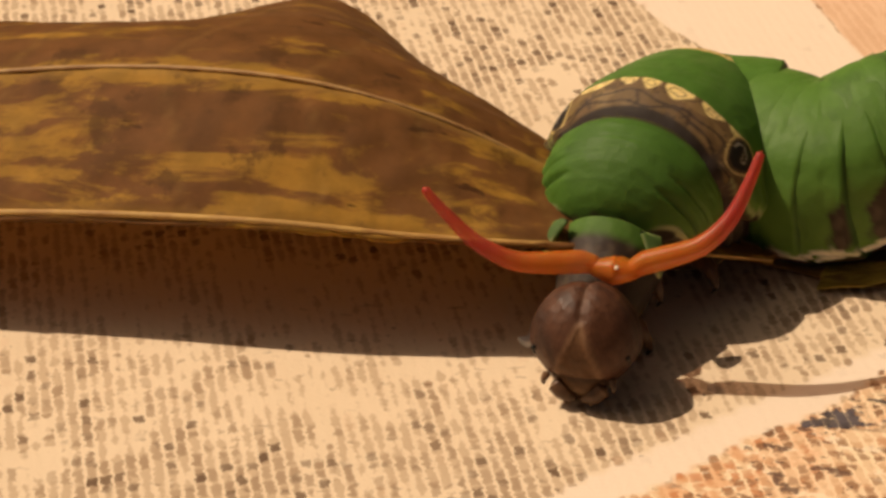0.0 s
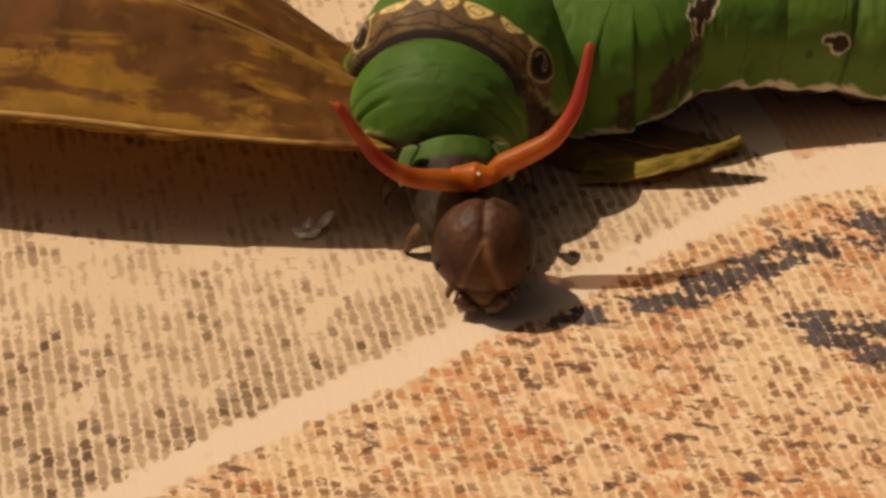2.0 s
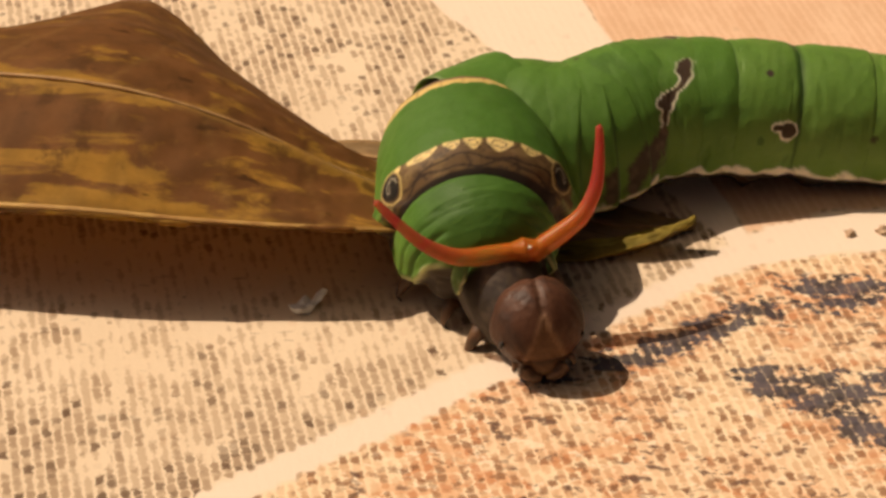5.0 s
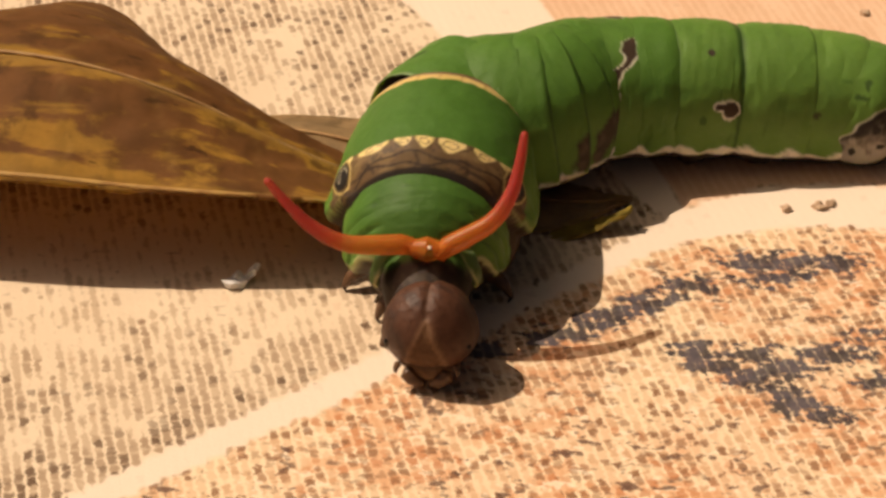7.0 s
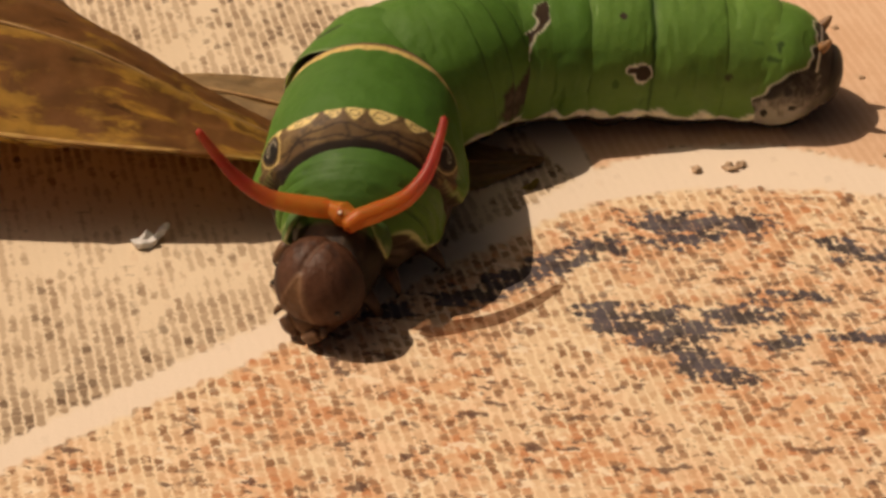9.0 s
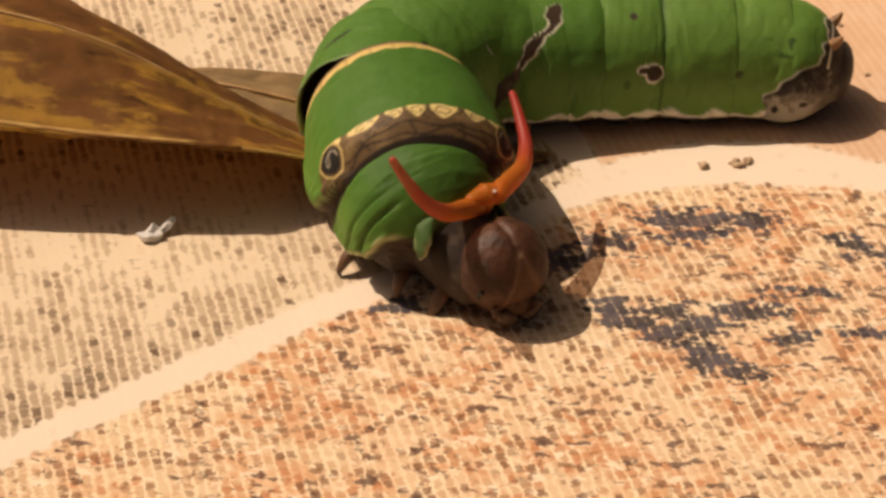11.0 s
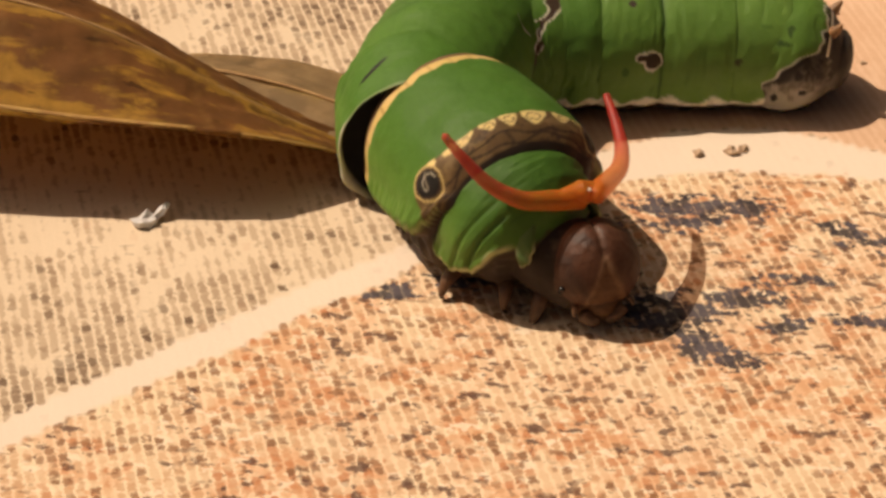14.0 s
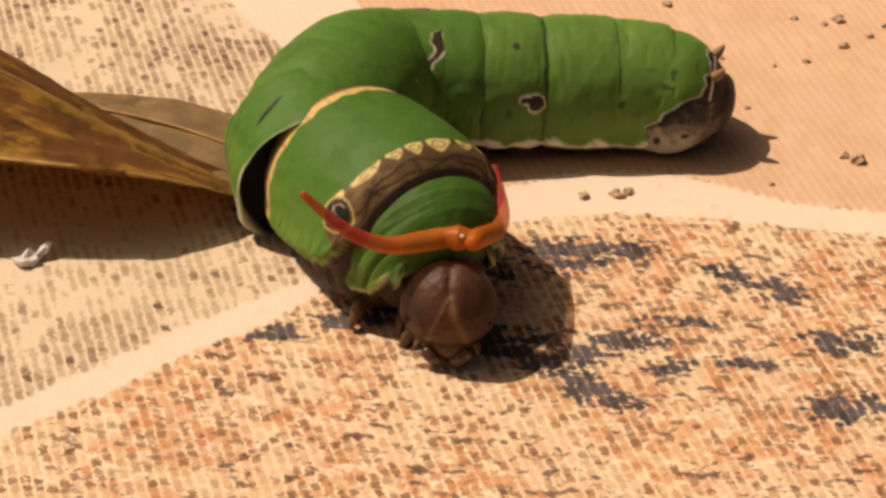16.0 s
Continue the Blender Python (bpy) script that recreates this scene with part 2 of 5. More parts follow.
    edge = n.math("ADD", n.math("MULTIPLY", ink_dark, 0.95), n.math("MULTIPLY_ADD", n.math("MULTIPLY_ADD", n.math("SUBTRACT", n.noise(2700, 2, 0.6, flat.outputs["Vector"]), 0.5), 0.50, tatter), 2.9, n.math("MULTIPLY_ADD", crest, 0.22, -0.11)))
    ink = n.math("MULTIPLY", n.math("MULTIPLY", n.range(edge, 0.36, 0.50), n.range(ink_dark, 0.06, 0.22)), n.range(crest, 0.0, 0.22, 0.78, 1.0))
    base = n.mix(n.math("MULTIPLY", ink, 0.92), base, n.mix(n.range(patch_fine, 0.4, 0.6), (0.036, 0.034, 0.042), (0.085, 0.080, 0.097)))
    n.bump(n.math("ADD", n.noise(3800, 3), n.math("MULTIPLY", n.noise(700, 3), 1.2)), 0.4, 0.10 * MM)
    return n.done(base, 0.9, Specular_IOR_Level=0.08)


def leaf_material(name, ground, patches, yellow_share):
    """Dead leaf: brown with yellow patches, darker blots, a pale midrib and side veins; light comes through it."""
    n = Nodes(name)
    mid, fine, gold = n.noise(330, 4, 0.6), n.noise(1700, 4), n.attribute("gold").outputs["Fac"]
    stretched = n.node("ShaderNodeMapping")
    stretched.inputs["Scale"].default_value = (0.40, 1.5, 1.5)
    n.link(n.coords.outputs["Object"], stretched.inputs["Vector"])
    blotch = n.node("ShaderNodeTexNoise", Scale=235, Detail=7, Roughness=0.68, Distortion=0.5)
    n.link(stretched.outputs["Vector"], blotch.inputs["Vector"])
    blotch = blotch.outputs["Fac"]
    tone = n.mix(n.range(mid, 0.3, 0.7), ground, tuple(v * 0.62 for v in ground))
    tone = n.mix(n.range(n.math("ADD", blotch, gold), 0.60 - yellow_share, 0.71 - yellow_share, 0.0, 0.92), tone, n.mix(n.range(mid, 0.35, 0.65), patches, tuple(v * 0.72 for v in patches)))
    tone = n.mix(n.range(n.noise(260, 5, 0.65), 0.56, 0.64, 0.0, 0.7), tone, tuple(v * 0.42 for v in ground))
    tone = n.mix(n.range(n.noise(420, 3, 0.6, stretched.outputs["Vector"]), 0.66, 0.70, 0.0, 0.8), tone, (0.05, 0.022, 0.008))
    vein = n.attribute("vein").outputs["Fac"]
    tone = n.mix(n.math("MULTIPLY", vein, 0.85), tone, (0.50, 0.31, 0.08))
    tone = n.mix(n.range(fine, 0.35, 0.7, 0.0, 0.25), tone, n.mix(1.0, tone, (1.3, 1.25, 1.2), "MULTIPLY"))
    n.bump(n.math("ADD", n.math("ADD", n.math("MULTIPLY", vein, 0.8), n.math("MULTIPLY", mid, 0.8)), n.math("MULTIPLY", fine, 0.25)), 0.6, 0.25 * MM)
    mat = n.done(tone, 0.70, Specular_IOR_Level=0.2)
    glow = n.node("ShaderNodeBsdfTranslucent")
    n.link(n.mix(0.35, (0.58, 0.42, 0.14), n.mix(1.0, tone, (2.2, 2.2, 2.2), "MULTIPLY")), glow.inputs["Color"])
    both = n.node("ShaderNodeMixShader", Fac=0.42)
    n.link(n.bsdf.outputs[0], both.inputs[1])
    n.link(glow.outputs[0], both.inputs[2])
    n.link(both.outputs[0], n.tree.nodes["Material Output"].inputs["Surface"])
    return mat


SKIN, CLOTH, FORK_FLESH = skin_material(), cloth_material(), fork_material()
LEAF_BROWN = leaf_material("dead_leaf", (0.245, 0.112, 0.034), (0.52, 0.30, 0.045), 0.085)
LEAF_GREY = leaf_material("withered_leaf", (0.40, 0.28, 0.14), (0.48, 0.34, 0.12), 0.02)
LEAF_YELLOW = leaf_material("yellow_leaf", (0.34, 0.27, 0.045), (0.60, 0.50, 0.10), 0.12)
VEIN_PALE = plain_material("midrib_pale", (0.46, 0.28, 0.10), (0.32, 0.17, 0.055), 700, 0.6)
VEIN_GOLD = plain_material("margin_gold", (0.55, 0.34, 0.09), (0.38, 0.20, 0.05), 500, 0.6)
LEG_BROWN = plain_material("leg_shell", (0.15, 0.075, 0.034), (0.07, 0.036, 0.019), 1500, 0.4)
PROLEG_GREY = plain_material("proleg_skin", (0.13, 0.105, 0.08), (0.06, 0.05, 0.04), 1300, 0.6)
BLACK_GLOSS = plain_material("ocellus_gloss", (0.015, 0.012, 0.010), (0.008, 0.008, 0.008), 2000, 0.2)
HORN_TAN = plain_material("tubercle_skin", (0.33, 0.17, 0.06), (0.16, 0.08, 0.03), 1500, 0.5)
GRIT = plain_material("grit", (0.64, 0.47, 0.31), (0.38, 0.25, 0.155), 1600, 0.8, 0.6)
GRIT_WHITE = plain_material("silvery_scrap", (0.88, 0.86, 0.84), (0.65, 0.63, 0.60), 1500, 0.35, 0.6)


# ---- mesh helpers ----
def mesh_from(name, verts, faces, material, layers=None, smooth=True):
    """A mesh in metres from points in millimetres; layers: name -> colours (n, 3) or values (n,) on the points."""
    data = bpy.data.meshes.new(name)
    data.from_pydata((np.asarray(verts) * MM).tolist(), [], [tuple(int(i) for i in f) for f in faces])
    data.materials.append(material)
    for key, values in (layers or {}).items():
        values = np.asarray(values, float)
        if values.ndim == 2:
            layer = data.attributes.new(key, "FLOAT_COLOR", "POINT")
            layer.data.foreach_set("color", np.c_[values, np.ones(len(values))].astype(np.float32).ravel())
        else:
            layer = data.attributes.new(key, "FLOAT", "POINT")
            layer.data.foreach_set("value", values.astype(np.float32))
    data.polygons.foreach_set("use_smooth", np.full(len(data.polygons), smooth))
    data.update()
    return data


def part(name, data, parent, label="", at=None):
    """Link a mesh as a part under a thing or another part."""
    ob = new(name, data)
    ob.parent = parent
    if at is not None:
        ob.matrix_basis = at
    return tagged(ob, label)


def at_mm(x, y, z, rx=0, ry=0, rz=0):
    return pose(x * MM, y * MM, z * MM, rx, ry, rz)


def grid_faces(rows, cols, wrap=False):
    r, c = np.meshgrid(np.arange(rows - 1), np.arange(cols if wrap else cols - 1), indexing="ij")
    d = (c + 1) % cols
    return np.stack([r * cols + c, r * cols + d, (r + 1) * cols + d, (r + 1) * cols + c], -1).reshape(-1, 4)


def wave(a, b, seed):
    """Cheap smooth noise of two arrays, about -1..1."""
    rng = np.random.default_rng(seed)
    out = 0.0
    for k in range(7):
        fa, fb, ph = rng.normal(0, 1.0 + 0.8 * k), rng.normal(0, 1.0 + 0.8 * k), rng.uniform(0, 6.28)
        out = out + np.sin(a * fa + b * fb + ph) / (1 + 0.5 * k)
    return out / 2.4


def smooth(x, a, b):
    u = np.clip((x - a) / (b - a), 0, 1)
    return u * u * (3 - 2 * u)


def lay(base, mask, color):
    return base + (np.asarray(color) - base) * np.clip(mask, 0, 1)[..., None]


GREEN, GREEN_LIGHT, GREEN_DEEP = (0.066, 0.160, 0.015), (0.165, 0.280, 0.050), (0.036, 0.096, 0.011)
WHITE_FOLD, BELLY_SHADED, DARK_BROWN, BAND_BROWN = (0.82, 0.77, 0.64), (0.060, 0.046, 0.034), (0.040, 0.025, 0.016), (0.135, 0.082, 0.034)
CREAM, BLACK = (0.74, 0.58, 0.25), (0.012, 0.010, 0.009)


def barrel(name, xs, rs, paint, rings=44, spokes=120, floor=5.6, caps=(0.5, 0.5), cap_color=GREEN_DEEP, seed=1, ripple=0.0, lumps=0.0, hem=None, plate=None, drop=0.10, fold=2.06, creases=()):
    """One body ring along x (ahead), z up, y to the animal's left, lofted through radii rs at stations xs (mm), with domed ends of that depth,
    flattened below at floor. paint(S, PHI, x) gives the colours; S runs from -1 to 1 over its length."""
    x = np.linspace(xs[0], xs[-1], rings)
    r = np.interp(x, xs, rs)
    for _ in range(max(2, rings // 22)):
        r[1:-1] = 0.25 * r[:-2] + 0.5 * r[1:-1] + 0.25 * r[2:]
    bend = np.linspace(0, math.pi / 2, 6)[1:]
    x_all = np.r_[x[0] - caps[0] * np.sin(bend)[::-1], x, x[-1] + caps[1] * np.sin(bend)]
    r_all = np.r_[r[0] * np.clip(np.cos(bend), 0.02, 1)[::-1], r, r[-1] * np.clip(np.cos(bend), 0.02, 1)]
    capped = np.r_[np.ones(5), np.zeros(rings), np.ones(5)]
    phi = np.linspace(-math.pi, math.pi, spokes, endpoint=False)
    XX, PHI = np.meshgrid(x_all, phi, indexing="ij")
    mid, half = (xs[0] + xs[-1]) / 2, (xs[-1] - xs[0]) / 2
    S = np.clip((XX - mid) / half, -1, 1)
    R = r_all[:, None] * (1 + 0.010 * wave(S * 2.0, PHI * 1.6, seed) + 0.004 * wave(S * 6.0, PHI * 4.0, seed + 1))
    R = R * (1 + 0.075 * (0.35 if plate else 1.0) * np.exp(-((np.abs(PHI) - fold) / 0.16) ** 2) * (0.75 + 0.25 * np.cos(S * 6 + seed)) * (1 - capped[:, None]))
    a = np.abs(PHI)
    if lumps:      # a groove along the flank over a lumpy swelling, and dents
        R = R * (1 - 0.013 * lumps * np.exp(-((a - 1.12 - 0.06 * np.sin(S * 3 + seed)) / 0.09) ** 2) + 0.014 * lumps * np.exp(-((a - 1.5) / 0.22) ** 2) * np.cos(S * 1.4))
        R = R * (1 - 0.023 * lumps * smooth(wave(S * 2.6, PHI * 3.4, seed + 5), 0.45, 1.0) * smooth(a, 0.7, 1.1))
        R = R * (1 - 0.017 * lumps * smooth(wave(S * 4.5, PHI * 2.0, seed + 6), 0.5, 0.9))
    R = R * (1 - ripple * smooth(XX, mid, xs[-1]) * np.cos(XX * 5.0 + 2.0 * np.cos(PHI * 2)))
    if hem is not None:      # the skin ends at its hem and the ring goes on narrower before it
        R = R * (1 - 0.24 * smooth(XX - hem(a), -0.05, 0.55))
    for at, deep in creases:      # upright creases on the flanks
        R = R * (1 - deep * np.exp(-((XX - at - 0.25 * np.sin(a * 3.0)) / 0.16) ** 2) * smooth(a, 0.5, 0.85))
    if plate is not None:    # the back plate ends in a lip that hangs over the narrower underside
        below = a - plate(XX)
        R = R * (1 + 0.045 * np.exp(-((below + 0.10) / 0.10) ** 2) - drop * smooth(below, 0.0, 0.10)
                 + 0.02 * smooth(below, 0.1, 0.2) * np.sin(XX * 4.2 + 2.0 * np.sin(PHI * 5 + seed)))
    y, z = R * np.sin(PHI), R * np.cos(PHI)
    z = np.where(z < -floor + 0.6, -floor + 0.6 - 0.6 * np.tanh((-floor + 0.6 - z) / 1.8), z)
    colors = lay(paint(S, PHI, XX), np.repeat(capped[:, None], spokes, 1) * (1.0 if min(caps) < 0 else smooth(np.abs(S), 0.9, 0.99)), cap_color)
    faces = [tuple(f[::-1]) for f in grid_faces(len(x_all), spokes, True).tolist()]
    return mesh_from(name, np.stack([XX, y, z], -1).reshape(-1, 3), faces, SKIN, {"paint": colors.reshape(-1, 3)})


def green_skin(S, PHI, seed, belly=2.06, pale=0.0, crease_shade=0.8):
    """Plain ring: green back, paler flank, a ragged white fold above a grey-brown belly whose colour is darkened for
    shade.
    """
    a = np.abs(PHI)
    c = np.ones(S.shape + (3,)) * np.array(GREEN)
    c = lay(c, 0.55 * smooth(wave(S * 1.3, PHI * 2.0, seed), 0.0, 0.9), GREEN_DEEP)
    c = lay(c, pale * (0.75 + 0.25 * wave(S * 2, PHI * 2, seed + 8)), GREEN_LIGHT)
    c = lay(c, 0.60 * smooth(a, 1.0, 1.5) * (0.65 + 0.35 * wave(S * 2, PHI * 3, seed + 7)), GREEN_LIGHT)
    c = lay(c, 0.4 * smooth(wave(S * 3.1, PHI * 2.4, seed + 9), 0.45, 0.9) * smooth(a, 0.9, 1.2), GREEN_DEEP)
    # crease shade painted into the colour at both ends of the ring
    c = lay(c, crease_shade * smooth(np.abs(S) + 0.04 * wave(PHI * 3, PHI * 0, seed + 14), 0.80, 0.93), (0.024, 0.062, 0.008))
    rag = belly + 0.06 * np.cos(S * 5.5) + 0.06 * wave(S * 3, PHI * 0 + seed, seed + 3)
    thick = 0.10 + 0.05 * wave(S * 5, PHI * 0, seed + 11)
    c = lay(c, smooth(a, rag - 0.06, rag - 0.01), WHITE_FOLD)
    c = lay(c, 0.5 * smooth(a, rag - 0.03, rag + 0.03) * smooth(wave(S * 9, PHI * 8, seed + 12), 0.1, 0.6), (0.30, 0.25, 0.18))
    # brown belly, with the shade under the fold put into its colour
    c = lay(c, smooth(a, rag + thick, rag + thick + 0.05), BELLY_SHADED)
    return c


def blot(S, PHI, s0, p0, ds, dp, seed, rag=0.25):
    """A ragged oval mark, 1 inside."""
    d = np.sqrt(((S - s0) / ds) ** 2 + ((PHI - p0) / dp) ** 2) + rag * wave(S * 6, PHI * 6, seed)
    return 1 - smooth(d, 0.85, 1.0)


def tapered(points, radii, spokes=14, paint=None, material=None, name="limb"):
    """A round tapered limb along points (mm), closed at both ends."""
    pts, rr = np.array(points, float), np.array(radii, float)
    t = np.linspace(0, len(pts) - 1, (len(pts) - 1) * 6 + 1)
    i = np.clip(np.floor(t).astype(int), 0, len(pts) - 2)
    f = (t - i)[:, None]
    g = lambda a, k: a[np.clip(k, 0, len(a) - 1)]
    mid = 0.5 * (2 * g(pts, i) + (g(pts, i + 1) - g(pts, i - 1)) * f + (2 * g(pts, i - 1) - 5 * g(pts, i) + 4 * g(pts, i + 1) - g(pts, i + 2)) * f**2
                 + (3 * g(pts, i) - g(pts, i - 1) - 3 * g(pts, i + 1) + g(pts, i + 2)) * f**3)
    rad = np.interp(t, np.arange(len(rr)), rr)
    way = np.gradient(mid, axis=0)
    way /= np.linalg.norm(way, axis=1, keepdims=True)
    side = np.cross(way, (0.31, 0.22, 0.92))
    side /= np.linalg.norm(side, axis=1, keepdims=True)
    up = np.cross(side, way)
    ang = np.linspace(0, 2 * math.pi, spokes, endpoint=False)
    ring = mid[:, None] + rad[:, None, None] * (np.cos(ang)[None, :, None] * side[:, None] + np.sin(ang)[None, :, None] * up[:, None])
    verts = np.r_[ring.reshape(-1, 3), mid[:1] - way[:1] * rad[0] * 0.6, mid[-1:] + way[-1:] * rad[-1] * 0.8]
    faces = grid_faces(len(mid), spokes, True).tolist()
    a, b, last = len(mid) * spokes, len(mid) * spokes + 1, (len(mid) - 1) * spokes
    faces += [(a, (k + 1) % spokes, k) for k in range(spokes)] + [(b, last + k, last + (k + 1) % spokes) for k in range(spokes)]
    layers = {}
    if paint is not None:
        share = np.r_[np.repeat(t / t[-1], spokes), 0, 1]
        layers["paint"] = paint(share)
    return mesh_from(name, verts, faces, material, layers)


# ---- the cloth ----
def blotch_field(x, y):
    """Where the dark ink of the print lies: the sum of the strokes of its motif."""
    strokes = [(-0.6, -12.6, 1.6, 0.9, -25), (1.6, -14.3, 2.0, 1.1, -20), (4.0, -15.6, 2.2, 0.9, -25), (6.6, -17.6, 1.7, 1.0, -35), (8.4, -18.8, 1.5, 0.8, 0),
               (6.0, -14.0, 2.6, 0.8, 15), (9.4, -12.0, 2.4, 0.8, 15), (3.4, -12.4, 1.6, 0.6, 10), (3.4, -1.8, 2.6, 0.7, 0), (7.0, -1.4, 2.4, 0.8, 0), (5.0, -3.6, 2.2, 0.7, 5),
               (9.8, -1.2, 1.8, 0.7, -10), (-1.2, -5.0, 1.7, 0.8, 20), (-4.0, -7.6, 2.3, 0.9, 25), (-6.8, -9.6, 2.2, 0.9, 25), (-10.6, -12.0, 2.3, 0.8, 20), (-15.6, -14.4, 1.6, 0.6, 15),
               (23.6, -18.0, 1.8, 1.1, 10), (26.2, -17.3, 1.4, 0.8, 0), (23.2, -10.6, 1.7, 0.7, -15),
               (26.0, -10.4, 1.9, 0.7, 15), (17.1, -3.6, 1.9, 0.8, -15), (20.4, -4.6, 1.8, 0.8, -20), (13.4, -9.4, 2.2, 0.4, 0), (12.0, -14.6, 1.6, 0.5, 10), (17.6, -13.6, 1.7, 0.4, 0)]
    out = np.zeros_like(x)
    for cx, cy, a, b, turn in strokes:
        c, s = math.cos(radians(turn)), math.sin(radians(turn))
        u, v = (x - cx) * c + (y - cy) * s, -(x - cx) * s + (y - cy) * c
        out = np.maximum(out, np.exp(-0.7 * ((u / (1.05 * a)) ** 2 + (v / (1.25 * b)) ** 2)))
    return out


def cloth():
    turn = radians(-69.5 + 90)
    ex, ey = np.array([math.cos(turn), math.sin(turn)]), np.array([-math.sin(turn), math.cos(turn)])
    far = np.array([150.0, 300.0, 800.0, 2000.0])
    p = np.r_[-far[::-1], np.arange(-78, 60, 0.78 / 7), far]
    q = np.r_[-far[::-1], np.arange(-62, 66, 0.62), far]
    Q, P = np.meshgrid(q, p, indexing="ij")
    X, Y = P * ex[0] + Q * ey[0], P * ex[1] + Q * ey[1]
    near = ((np.abs(P) < 100) & (np.abs(Q) < 90)).astype(float)
    Z = near * (0.004 * np.cos(2 * math.pi * (P / 0.78 - 0.5)) - 0.04 + 0.02 * wave(P * 0.9, Q * 0.8, 4))
    low = np.interp(X, [-90, -52, -45, -34, -27, -20, -16.5, -13, -9, -5, -2.4, 0, 4, 8.5, 14.6, 20, 30, 60],
                    [-78, -46.5, -40, -29, -23, -16.3, -13.4, -9.6, -5.4, -2.2, 0, 1.5, 2.8, 3.5, 3.8, 3.5, 3.0, 0])
    high = np.interp(X, [-90, -52.3, -43.7, -37.7, -28, -21, -17, -8, -4.6, -0.3, 4.3, 8, 12, 15, 18, 22, 30, 60],
                     [-79, -43.5, -35.5, -29.4, -20.3, -13.8, -10.5, -2.0, 1.8, 6.0, 8.2, 9.1, 9.4, 8.7, 7.8, 6.6, 6.1, 4])
    rag = 0.35 * wave(X * 0.6, Y * 0.6, 11)
    orange = smooth(low - Y + rag, 0.0, 0.5)
    # the second band runs from the junction away to the far left
    left, right = -19.9 - (Y - 23.8) * 0.80, -13.5 - (Y - 30) * 0.45
    upper = smooth(Y - high, 0.0, 0.4)
    arm = upper * smooth(X - left + rag, 0, 0.5)
    peach = upper * smooth(X - right + rag * 0.6, 0, 0.5)
    cream = np.clip((1 - orange) * (1 - upper) + arm - peach, 0, 1)
    grey = np.zeros_like(X)
    for cx, cy, a, b in ((-34, -25, 6, 4), (-44, -31, 6, 4), (-52, -11, 3, 2.2), (-24, 22, 5, 4), (-38, -6, 4, 2), (-46, -24, 3, 2)):
        grey = np.maximum(grey, 0.55 * np.exp(-(((X - cx) / a) ** 2 + ((Y - cy) / b) ** 2)))
    for cx, cy, a, b in ((-38, 18.2, 1.7, 1.5), (-47, -16, 6, 2.2), (-30, -12, 4, 1.6), (-40, -6, 9, 5), (-58, -7, 10, 6), (-27, -3, 6, 4), (-26, 29, 1.5, 1)):
        grey = grey - 0.9 * np.exp(-(((X - cx) / a) ** 2 + ((Y - cy) / b) ** 2))
    zone = np.stack([cream, orange, peach], -1).reshape(-1, 3)
    layers = {"zone": zone, "blue": (blotch_field(X, Y) * orange).ravel(), "grey": grey.ravel()}
    data = mesh_from("ground", np.stack([X, Y, Z], -1).reshape(-1, 3), grid_faces(*X.shape), CLOTH, layers)
    return tagged(new("ground", data), "ribbed cream cloth printed with orange, grey and dark blue motifs", "cloth", kind="structure")


cloth()


